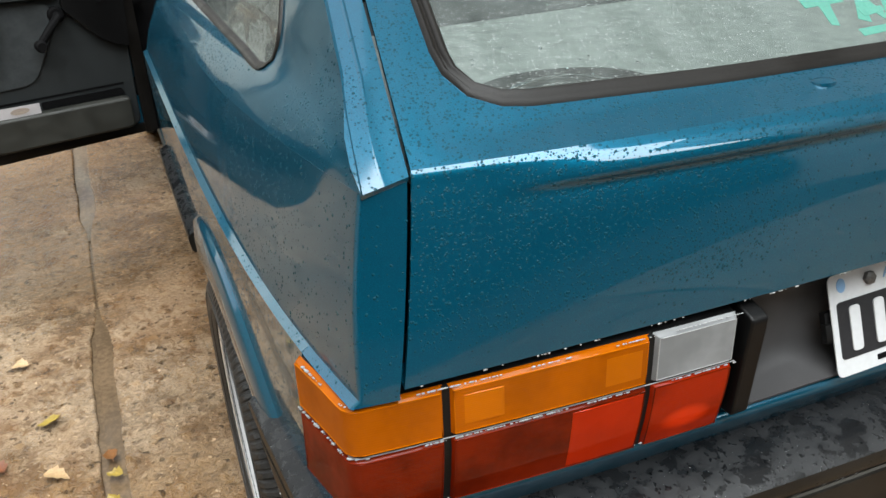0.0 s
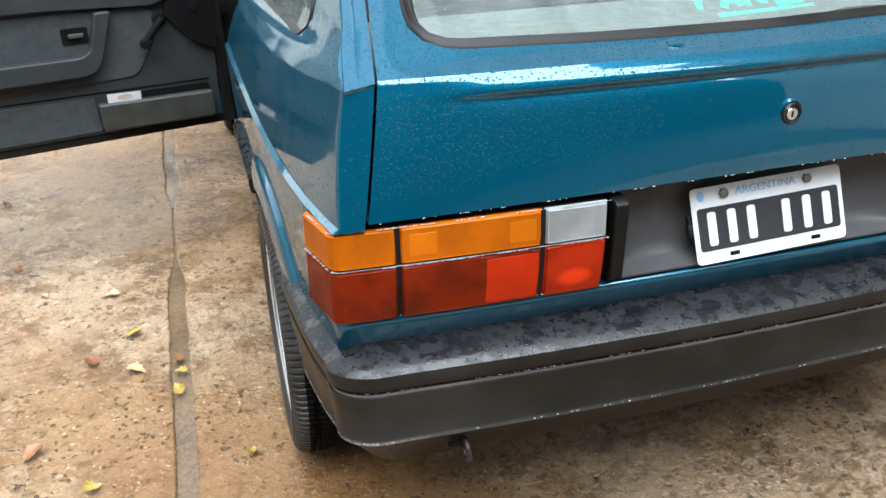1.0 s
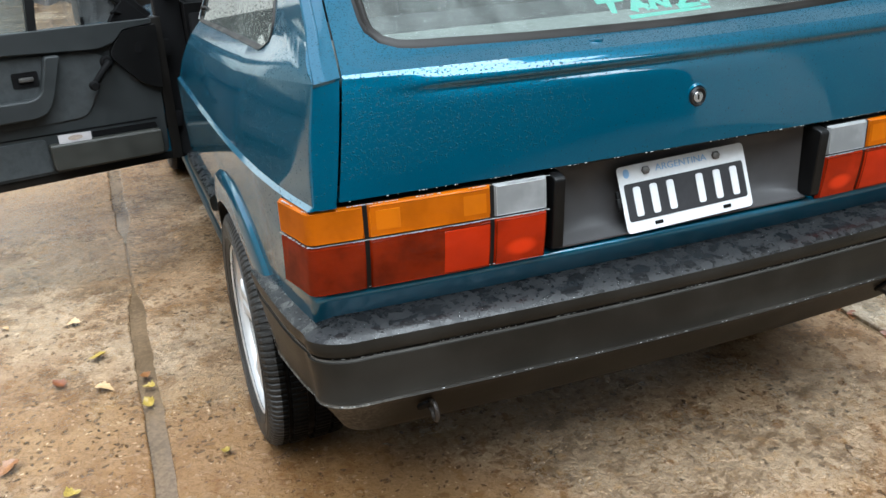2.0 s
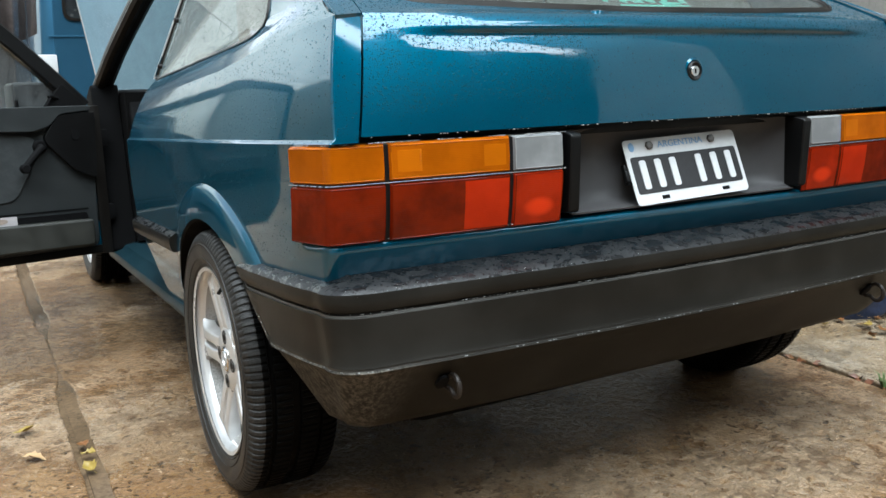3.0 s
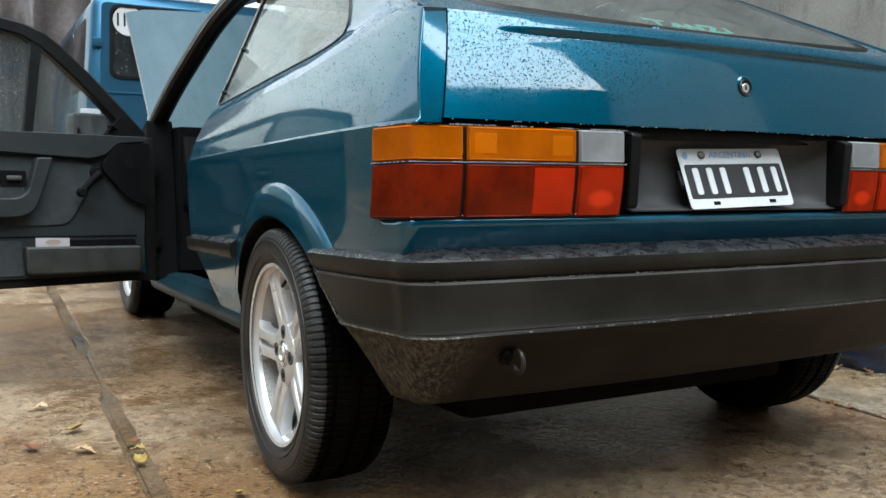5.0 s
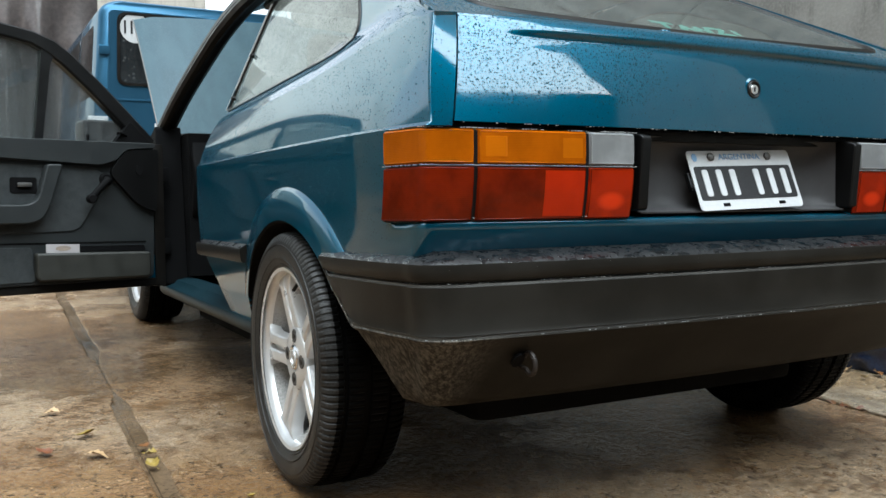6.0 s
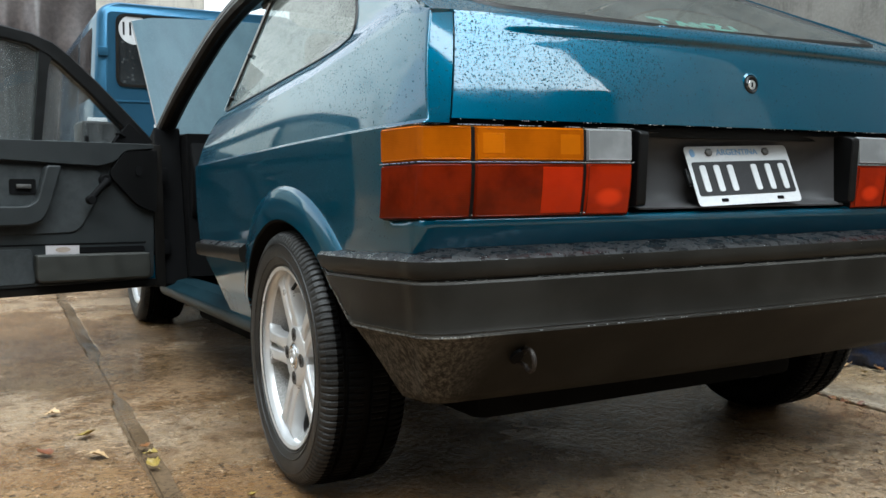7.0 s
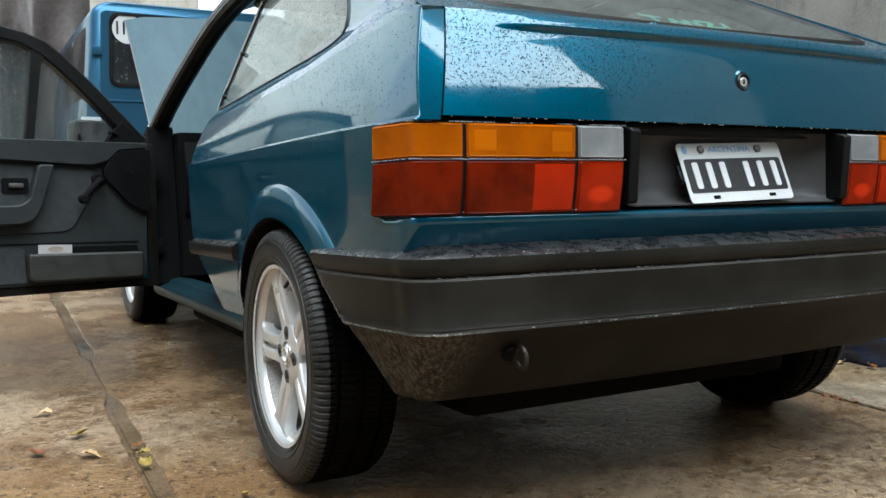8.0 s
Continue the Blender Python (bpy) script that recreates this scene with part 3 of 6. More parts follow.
F_TOP, F_LOW = (0.93, 1.355), (0.148, 0.993)
GREEN_OUT = [(0.148, z_shoulder(0.148)), (0.40, z_shoulder(0.40)), (0.70, 0.942), (1.15, z_shoulder(1.15)), (1.57, 0.905), (1.50, 1.10), (1.40, 1.345), (1.15, 1.362), (0.93, 1.355), (0.55, 1.183)]
WINDOW = rounded([(0.50, 1.005), (1.545, 0.972), (1.49, 1.10), (1.41, 1.285), (1.02, 1.30), (0.64, 1.165)], [0.14, 0.02, 0.05, 0.03, 0.12, 0.12], 10)


def window_ring(outline, d, n=160):
    """The outline moved outwards by d."""
    pts = [Vector(p) for p in resample(outline, n)]
    area = sum(pts[i - 1].x * pts[i].y - pts[i].x * pts[i - 1].y for i in range(n))
    s = 1 if area > 0 else -1
    out = []
    for i in range(n):
        e = (pts[(i + 1) % n] - pts[i - 1]).normalized()
        out.append(tuple(pts[i] + s * d * Vector((e.y, -e.x))))
    return out


def side_upper(side):
    n = 160
    win = window_ring(WINDOW, 0.006, n)
    c = (1.0, 1.10)
    out = snap_corners([cast_out(c, p, GREEN_OUT) for p in win], GREEN_OUT)
    rows = []
    for i in range(9):
        t = i / 8
        row = []
        for a, b in zip(win, out):
            y, z = lerp(a[0], b[0], t), lerp(a[1], b[1], t)
            row.append((-x_green(y, z), y, z))
        rows.append(row)
    bm = sheet(rows, closed=True)
    # the strip of the pillar beside the tailgate, from the fold up to the roof
    strip = []
    for i in range(25):
        t = i / 24
        fy, fz = lerp(F_LOW[0], F_TOP[0], t), lerp(F_LOW[1], F_TOP[1], t)
        gy, gz = lerp(0.157, 0.94, t), lerp(0.998, 1.382, t)
        # a narrow rounded ridge runs up the middle of the strip
        line = []
        for u, up in ((0, 0), (0.25, 0.001), (0.42, 0.0014), (0.45, 0.0022), (0.48, 0.0025), (0.51, 0.0022), (0.54, 0.0014), (0.78, 0.001), (1, 0)):
            line.append((-lerp(x_green(fy, fz), lerp(0.664, 0.535, t), u), lerp(fy, gy, u), lerp(fz, gz, u) + up * min(1.0, t * 6)))
        strip.append(line)
    join_bm(bm, sheet(strip))
    rim = window_ring(WINDOW, -0.001, n)
    inward = lambda y, z, t: (-(x_green(lerp(y, 1.08, t), lerp(z, 1.13, t)) - 0.002), lerp(y, 1.08, t), lerp(z, 1.13, t))
    glassb = sheet([[inward(y, z, i / 8) for y, z in rim] for i in range(9)], closed=True)
    seal = sheet([[(-(x_green(y, z) + dx), y, z) for y, z in window_ring(WINDOW, d, n)] for d, dx in ((0.007, 0.0), (0.006, 0.003), (0.002, 0.004), (0.000, 0.002), (-0.002, -0.004))], closed=True)
    trim = sheet([[(-(x_green(y, z) + dx), y, z) for y, z in ((1.553 - 0.004 + k, 0.972), (1.497 + k, 1.10), (1.417 + k, 1.285))] for k, dx in ((0.0, 0.003), (0.001, 0.007), (0.005, 0.007), (0.006, 0.002))])
    for b in (bm, glassb, seal, trim):
        if side > 0:
            mirrored(b)
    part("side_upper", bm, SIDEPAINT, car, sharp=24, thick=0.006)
    pane = part("quarter_window", glassb, SIDEGLASS, car, "fogged quarter window speckled with rain")
    pane.visible_shadow = False
    part("window_seal", seal, RUBBER, pane)
    part("window_trim", trim, WHITE, pane, "thin pale strip along the window's front edge", thick=0.002)
    for y, z in ((1.475, 1.13), (1.535, 1.005)):
        bmc = capped([(0.007, -0.004), (0.007, 0.006), (0.004, 0.009)], 12, "x")
        part("window_clip", bmc, RUBBER, pane, m=Matrix.Translation((side * (x_green(y, z) + 0.002), y - 0.02, z)) @ Matrix.Diagonal((side, 1, 1, 1)))


side_upper(-1), side_upper(1)

# ---- tailgate ----
TAIL_Z = [0.805, 0.815, 0.835, 0.855, 0.875, 0.895, 0.915, 0.935, 0.945, 0.952, 0.9555, 0.957, 0.9585, 0.960, 0.963, 0.966, 0.9685, 0.971, 0.973, 0.975, 0.978, 0.982, 0.986, 0.990, 0.993, 0.996, 0.999]


def tail_y(x, z):
    hw = lerp(0.697, 0.658, (z - 0.805) / 0.194)
    t = abs(x) / hw
    fade = min(1.0, max(0.0, (0.90 - t) / 0.22))
    return lerp(tail_centre(z), tail_corner(z), t ** 2.2) + tail_groove(z) * fade * fade * (3 - 2 * fade)


def tail_top(x, y):
    """Height of the ledge and of the sloping part above it."""
    t = min(1.0, abs(x) / 0.655) ** 2
    yb, yk = lerp(0.1305, 0.1675, t), lerp(0.197, 0.184, t)
    zk = lerp(1.013, 1.0085, t)
    if y < yk:
        return lerp(0.999, zk, (y - yb) / (yk - yb))
    u = (y - yk) / 0.76
    return zk + (y - yk) * lerp(0.487, 0.487, t) + 0.018 * (1 - t) * math.sin(math.pi * min(1, u) * 0.5)


def tailgate_skin():
    rows = []
    for z in TAIL_Z:
        hw = lerp(0.697, 0.658, (z - 0.805) / 0.194)
        rows.append([(hw * (2 * j / 96 - 1), tail_y(hw * (2 * j / 96 - 1), z), z) for j in range(97)])
    fold = [[(x, y + 0.03, z + 0.004) for x, y, z in rows[0]]]
    return sheet(fold + rows)


REAR_GLASS = rounded([(-0.575, 0.235), (-0.29, 0.219), (0, 0.213), (0.29, 0.219), (0.575, 0.235), (0.487, 0.885), (-0.487, 0.885)], [0.065, 0.05, 0.05, 0.05, 0.065, 0.06, 0.06], 8)


def tailgate_frame():
    n = 128
    win = window_ring(REAR_GLASS, 0.018, n)
    out_line = [(x, tail_y(x, 0.999)) for x in np.linspace(-0.658, 0.658, 25)] + [(0.53, 0.94), (-0.53, 0.94)]
    out = snap_corners([cast_out((0, 0.5), p, out_line) for p in win], [out_line[0], out_line[24], out_line[25], out_line[26]])
    rows = []
    for i in range(9):
        t = i / 8
        rows.append([(lerp(a[0], b[0], t), lerp(a[1], b[1], t), tail_top(lerp(a[0], b[0], t), lerp(a[1], b[1], t)) + 0.0) for a, b in zip(win, out)])
    return sheet(rows, closed=True)


gate = part("tailgate", join_bm(tailgate_skin(), tailgate_frame()), PAINT, car, "teal tailgate beaded with rain", sharp=40, thick=0.005)


def rear_window():
    n = 128
    ring = lambda d, dz: [(x, y, tail_top(x, y) + dz) for x, y in window_ring(REAR_GLASS, d, n)]
    seal = sheet([ring(0.019, -0.001), ring(0.0175, 0.003), ring(0.0135, 0.0045), ring(0.0115, 0.001), ring(0.008, 0.0005), ring(0.006, 0.004), ring(0.001, 0.004), ring(-0.003, -0.003)], closed=True)
    inner = window_ring(REAR_GLASS, 0.0, n)
    rows = []
    for i in range(10):
        t = i / 9
        rows.append([(lerp(x, 0, t), lerp(y, 0.55, t), tail_top(lerp(x, 0, t), lerp(y, 0.55, t)) - 0.001) for x, y in inner])
    pane = part("rear_window", sheet(rows, closed=True), GLASS, gate, "misted rear window with rain drops and runs")
    pane.visible_shadow = False
    part("window_rubber", seal, RUBBER, gate, "grey weathered rubber seal", sharp=60)


rear_window()


def sticker():
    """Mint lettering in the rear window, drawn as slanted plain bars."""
    bm = bmesh.new()
    strokes = [(-0.135, 0.052, -0.075, 0.050, 0.010), (-0.105, 0.05, -0.115, 0.012, 0.010), (-0.07, 0.012, -0.05, 0.048, 0.009), (-0.05, 0.048, -0.036, 0.012, 0.009), (-0.066, 0.024, -0.030, 0.026, 0.007), (-0.025, 0.012, -0.012, 0.048, 0.009), (-0.012, 0.048, 0.008, 0.014, 0.009), (0.008, 0.014, 0.022, 0.05, 0.009), (0.03, 0.05, 0.075, 0.052, 0.009), (0.075, 0.05, 0.035, 0.012, 0.009), (0.03, 0.012, 0.085, 0.014, 0.009), (0.095, 0.014, 0.11, 0.052, 0.010), (-0.09, -0.004, 0.10, 0.002, 0.006)]
    for x0, v0, x1, v1, w in strokes:
        d = Vector((x1 - x0, v1 - v0)).normalized()
        nrm = Vector((-d.y, d.x)) * w * 0.9
        pts = [Vector((x0, v0)) + nrm, Vector((x0, v0)) - nrm, Vector((x1, v1)) - nrm * 0.6, Vector((x1, v1)) + nrm * 0.6]
        vs = []
        for p in pts:
            x, y = 0.029 + p.x, 0.246 + p.y
            vs.append(bm.verts.new((x, y, tail_top(x, y) - 0.006)))
        bm.faces.new(vs)
    return part("sticker", bm, MINT, gate, "mint green lettering sticker", thick=0.0006)


sticker()
# lock, with its dished ring and key slot
LOCK = Matrix.Translation((0, 0.1085, 0.893))
lock = part("tailgate_lock", capped([(0.026, 0.004), (0.025, 0.000), (0.021, -0.0025), (0.0185, -0.001), (0.0180, 0.002)], 32, "y"), PAINT, gate, "round lock in a dished ring", m=LOCK)
part("lock_ring", lathe([(0.0185, 0.003), (0.0185, -0.003), (0.0160, -0.0055), (0.0115, -0.003)], 32, "y"), TRIMB, lock)
part("lock_barrel", capped([(0.0112, 0.002), (0.0112, -0.003), (0.0095, -0.0055)], 28, "y"), CHROME, lock, "chromed lock barrel")
part("key_slot", box(-0.0013, 0.0013, -0.0065, -0.005, -0.0045, 0.0045, 0), DARK, lock)
# washer jet on the ledge
zj = tail_top(-0.18, 0.17)
part("washer_jet", capped([(0.012, -0.002), (0.011, 0.002), (0.006, 0.004), (0.003, 0.0045)], 20, "z"), PAINT, gate, "small painted plug below the window", m=Matrix.Translation((-0.18, 0.172, zj)) @ Matrix.Diagonal((1.3, 1, 1, 1)))


# ---- the panel under the lamps, and the plate recess ----
def lower_panel():
    rows = []
    for z, dy in ((0.641, 0.03), (0.638, 0.010), (0.631, 0.004), (0.62, 0.008), (0.60, 0.018), (0.578, 0.032), (0.55, 0.05)):
        row = []
        for j in range(49):
            u = 2 * j / 48 - 1
            zz = min(z, 0.64)
            if j in (0, 48) and z < 0.633:
                ends = [((1 if j else -1) * x_side(y, zz), y, z) for y in (0.226, 0.215, 0.20, 0.185, 0.17)]
                row += ends if j == 0 else []
            elif j in (0, 48):
                row += [((1 if j else -1) * (x_side(0.2, 0.64) - 0.02), 0.19, z)] * 5 if j == 0 else []
            row.append((x_side(fold_y(zz), zz) * u, lerp(0.108 + dy, fold_y(zz) + (dy if z > 0.633 else 0), abs(u) ** 2.5), z))
            if j == 48:
                row += list(reversed(ends)) if z < 0.633 else [(x_side(0.2, 0.64) - 0.02, 0.19, z)] * 5
        rows.append(row)
    return part("rear_panel", sheet(rows), PAINT, car, thick=0.004, sharp=80)


lower_panel()
# added filler that blacks out the shaded gap between lamps and tailgate
part("gap_filler", box(-0.73, 0.73, 0.150, 0.20, 0.785, 0.806, 0.002), TRIMB, car, "black filler behind the gap over the lamps")


def plate_recess():
    """A smooth tub round the plate: its floor, back and roof in one sweep, its ends curving out."""
    rows = []
    for z, y in ((0.6465, 0.112), (0.6480, 0.122), (0.653, 0.146), (0.662, 0.158), (0.68, 0.163), (0.72, 0.165), (0.76, 0.165), (0.785, 0.160), (0.795, 0.150)):
        row = []
        for i in range(41):
            x = lerp(-0.292, 0.292, i / 40)
            e = max(0.0, (abs(x) - 0.205) / 0.087)
            row.append((x, lerp(y, min(y, 0.132), e ** 1.7), z))
        rows.append(row)
    return part("plate_recess", sheet(rows), RECESS, car, "dark grey plastic plate recess", sharp=60, thick=-0.003)


plate_recess()
for s in (-1, 1):
    bm = prism(rounded([(0.096, 0.650), (0.084, 0.789), (0.115, 0.796), (0.18, 0.794), (0.18, 0.646)], 0.008, 4), lambda u, v, d: (d, u, v), s * 0.289, s * 0.312)
    part("recess_end", bm, TRIMB, car, "black upright end piece of the plate recess", bevel=0.003)

# ---- number plate ----
tilt = radians(20)
plate = part("number_plate", prism(rounded([(-0.147, -0.0645), (0.147, -0.0645), (0.147, 0.0645), (-0.147, 0.0645)], 0.010, 5), lambda u, v, d: (u, d, v), 0.0, -0.0015), WHITE, car, "white-edged number plate with a black field", m=Matrix.Translation((0.001, 0.1265, 0.7105)) @ pose(0, 0, 0, -math.degrees(tilt), -1.6))
part("plate_field", prism(rounded([(-0.138, -0.043), (0.138, -0.043), (0.138, 0.030), (-0.138, 0.030)], 0.006, 4), lambda u, v, d: (u, d, v), -0.0005, -0.0025), PLATEBLACK, plate)
for u in (-0.113, -0.075, -0.037, 0.031, 0.072, 0.112):
    part("plate_bar", prism(rounded([(u - 0.008, -0.035), (u + 0.008, -0.035), (u + 0.008, 0.022), (u - 0.008, 0.022)], 0.005, 3), lambda a, b, d: (a, d, b), -0.002, -0.0042), WHITE, plate, "plain white embossed bar")
for u in (-0.085, 0.078):
    part("plate_screw", capped([(0.0085, 0.0), (0.0085, -0.006), (0.005, -0.008)], 6, "y"), STEEL, plate, "dull hexagonal screw", m=Matrix.Translation((u, -0.001, 0.050)))
for u in (-0.075, 0.085):
    part("plate_slot", box(u - 0.009, u + 0.009, -0.003, -0.0005, -0.057, -0.050, 0.001), DARK, plate)
part("plate_emblem", capped([(0.009, 0.0), (0.009, -0.0022)], 20, "y"), PLATEBLUE, plate, "small pale blue oval emblem", m=Matrix.Translation((-0.128, 0, 0.050)) @ Matrix.Diagonal((0.75, 1, 1, 1)))
txt = bpy.data.curves.new("country", "FONT")
txt.body, txt.size, txt.align_x, txt.align_y, txt.extrude = "ARGENTINA", 0.0185, "CENTER", "CENTER", 0.0004
tmp = new("country_name", txt)
lettering = bpy.data.meshes.new_from_object(tmp.evaluated_get(bpy.context.evaluated_depsgraph_get()))
bpy.data.objects.remove(tmp)
lettering.materials.append(PLATEBLUE)
words = new("country_name", lettering)
words.parent, words.matrix_basis = plate, Matrix.Translation((-0.003, -0.0022, 0.050)) @ pose(0, 0, 0, 90) @ Matrix.Diagonal((1.15, 1, 1, 1))
part("plate_bracket", join_bm(box(-0.152, 0.10, 0.004, 0.014, -0.02, 0.02, 0.002), box(-0.156, -0.146, 0.0, 0.01, -0.014, 0.006, 0.002)), TRIMB, plate)


# ---- rear lamps ----
def lamp_path(side):
    """Plan of the lamp's face from its inner end round the corner: (distance, x, y)."""
    pts = [(-0.318, 0.0970), (-0.40, 0.0990), (-0.50, 0.1030), (-0.60, 0.1080), (-0.70, 0.1145), (-0.735, 0.1175)]
    c, r = (-0.738, 0.1355), 0.018
    for i in range(1, 8):
        a = radians(lerp(262, 193, i / 7))
        pts.append((c[0] + r * math.cos(a), c[1] + r * math.sin(a)))
    pts += [(-0.7625, 0.165), (-0.7775, 0.226)]
    out, d = [], 0.0
    for i, p in enumerate(pts):
        if i:
            d += math.hypot(p[0] - pts[i - 1][0], p[1] - pts[i - 1][1])
        out.append((d, *p))
    return out


PATH_L = lamp_path(-1)
LAMP_T, LAMP_M, LAMP_B = 0.7935, 0.7315, 0.635


def lean(z):
    """How far the lamp's face draws in towards its lower edge."""
    return 0.014 * max(0.0, (LAMP_M - z) / (LAMP_M - LAMP_B)) ** 1.6


LAMP_END = PATH_L[-1][0]


def lamp_cell(d0, d1, z0, z1, side, proud=0.0025, inset=0.006, round_=0.005):
    """A pillow-edged piece of lens along the lamp's face."""
    ds = sorted({d0, d0 + 0.003, d0 + round_, d1 - round_, d1 - 0.003, d1, *[p[0] for p in PATH_L if d0 + round_ < p[0] < d1 - round_]})
    fx, fy = [curve([(p[0], p[k]) for p in PATH_L]) for k in (1, 2)]
    zs = [z0, z0 + 0.0025, z0 + round_ * 0.9, *[lerp(z0 + round_ * 0.9, z1 - round_ * 0.9, k / 4) for k in (1, 2, 3)], z1 - round_ * 0.9, z1 - 0.0025, z1]
    hz = [0.0, 0.75, 1.0, 1.0, 1.0, 1.0, 1.0, 0.75, 0.0]
    rows = []
    for z, h in zip(zs, hz):
        row = []
        for d in ds:
            e = min(d - d0, d1 - d)
            hd = 0.0 if e < 1e-6 else 0.75 if e < 0.0031 else 1.0
            x, y = fx(d), fy(d)
            a, b = fx(min(d + 0.004, LAMP_END)) - fx(max(d - 0.004, 0)), fy(min(d + 0.004, LAMP_END)) - fy(max(d - 0.004, 0))
            ln = math.hypot(a, b)
            out = -inset + (proud + inset) * min(h, hd)
            # outward normal of the path
            nx, ny = b / ln, -a / ln
            if ny > 0 and abs(a) > abs(b):
                nx, ny = -nx, -ny
            if nx > 0 and abs(b) >= abs(a):
                nx, ny = -nx, -ny
            row.append((x + nx * out, y + ny * out + lean(z), z))
        rows.append(row)
    bm = sheet(rows)
    if side > 0:
        mirrored(bm)
    return bm


def lens_rim(d0, d1, z0, z1, side, inset=0.0042, r=0.0007, proud=0.0024):
    """A fine moulded line that runs round a lens just inside its edge."""
    fx, fy = [curve([(p[0], p[k]) for p in PATH_L]) for k in (1, 2)]
    d0, d1, z0, z1 = d0 + inset, d1 - inset, z0 + inset, z1 - inset
    run = [lerp(d0, d1, i / 24) for i in range(25)]
    loop = [(d, z0) for d in run] + [(d1, lerp(z0, z1, i / 4)) for i in range(1, 4)] + [(d, z1) for d in reversed(run)] + [(d0, lerp(z1, z0, i / 4)) for i in range(1, 4)]
    pts = []
    for d, z in loop:
        a, b = fx(min(d + 0.004, LAMP_END)) - fx(max(d - 0.004, 0)), fy(min(d + 0.004, LAMP_END)) - fy(max(d - 0.004, 0))
        ln = math.hypot(a, b)
        nx, ny = b / ln, -a / ln
        if (ny > 0 and abs(a) > abs(b)) or (nx > 0 and abs(b) >= abs(a)):
            nx, ny = -nx, -ny
        pts.append((-side * (fx(d) + nx * proud), fy(d) + ny * proud + lean(z), z))
    return tube(pts, r, 6, True)


def rear_lamp(side):
    T, M, B = LAMP_T, LAMP_M, LAMP_B
    D = lambda x: curve([(-p[1], p[0]) for p in PATH_L[:6]])(x)
    holder = part("rear_lamp", lamp_cell(0.0, LAMP_END, B - 0.004, T + 0.002, side, -0.003, 0.03), TRIMB, car, "wraparound rear lamp in amber, clear and red")
    g = 0.0026
    a, b, c = D(0.427), D(0.655), LAMP_END
    part("reversing_lens", lamp_cell(0.003, a - g, M + 0.001, T, side), CLEAR, holder, "clear ribbed reversing lens")
    part("indicator_lens", lamp_cell(a + g, b - g, M + 0.001, T, side), AMBER, holder, "amber indicator lens")
    for d0, d1 in ((a + 0.010, a + 0.058), (b - 0.062, b - 0.014)):
        part("indicator_optic", lamp_cell(d0, d1, M + 0.012, T - 0.010, side, 0.0036, 0.0005, 0.003), AMBERLIT, holder, "brighter ribbed block in the amber lens")
    part("corner_lens", lamp_cell(b + g, c - 0.001, M + 0.001, T, side), AMBER, holder, "amber corner lens wrapping round the side")
    part("fog_lens", lamp_cell(0.003, a - g, B, M - 0.0015, side), REDFOG, holder, "red fog lens")
    part("brake_lens", lamp_cell(a + g, b - g, B, M - 0.0015, side), RED, holder, "dark red tail and brake lens")
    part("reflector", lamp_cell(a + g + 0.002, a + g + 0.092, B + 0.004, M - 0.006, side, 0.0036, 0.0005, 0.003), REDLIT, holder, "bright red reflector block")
    part("tail_corner_lens", lamp_cell(b + g, c - 0.001, B, M - 0.0015, side), RED, holder, "red corner lens wrapping round the side")
    for d0, d1, m in ((0.003, a - g, WATER), (a + g, b - g, AMBERLIT), (b + g, c - 0.001, AMBERLIT)):
        part("lens_rim", lens_rim(d0, d1, M + 0.001, T, side), m, holder, "fine moulded line round the lens")
    for d0, d1 in ((0.003, a - g), (a + g, b - g), (b + g, c - 0.001)):
        part("lens_rim", lens_rim(d0, d1, B, M - 0.0015, side, 0.0038, 0.0007), RED, holder)
    part("water_line", tube([(-side * x, y, z) for x, y, z in lamp_line(LAMP_M - 0.0004, -0.0004)[:12]], 0.0007, 6), WATER, holder, "thin line of water in the lens joint")
    return holder


def lamp_line(z, proud):
    return [(p[1], p[2] + lean(z) - (proud if i < 6 else 0.0), z) if i < 7 else (p[1] - proud, p[2] + lean(z), z) for i, p in enumerate(PATH_L)]


rear_lamp(-1), rear_lamp(1)


# ---- hanging rain beads ----
def rain_beads(points, count, r, parent, seed, m=None):
    """A broken row of small drops that cling along an edge."""
    rnd = random.Random(seed)
    bm = bmesh.new()
    ln = [0.0]
    for p, q in zip(points, points[1:]):
        ln.append(ln[-1] + (Vector(q) - Vector(p)).length)
    fs = [curve([(l, p[k]) for l, p in zip(ln, points)]) for k in range(3)]
    for i in range(count):
        d = rnd.random() * ln[-1]
        if noise.noise(Vector((d * 14, seed, 0))) < -0.12:
            continue
        s, w = r * rnd.uniform(0.4, 1.0), rnd.uniform(1.0, 2.6)
        bmesh.ops.create_icosphere(bm, subdivisions=1, radius=1.0, matrix=Matrix.Translation([f(d) for f in fs]) @ Matrix.Diagonal((s * w, s, s, 1)))
    ob = part("rain", bm, WATER, parent, "row of rain beads, pale with painted glint", sharp=180)
    tagged(ob, kind="stuff")
    return ob


rain_beads(lamp_line(LAMP_M, 0.003), 330, 0.0012, car, 3)
rain_beads(lamp_line(LAMP_T + 0.001, 0.002), 260, 0.0012, car, 5)
rain_beads(lamp_line(0.6405, 0.001), 26, 0.0012, car, 8)
rain_beads([(-x, y, z) for x, y, z in lamp_line(LAMP_M, 0.003)], 90, 0.0011, car, 4)


rain_beads([(x, tail_y(x, 0.806) + 0.0005, 0.8035) for x in np.linspace(-0.68, 0.68, 33)], 110, 0.0014, gate, 31)


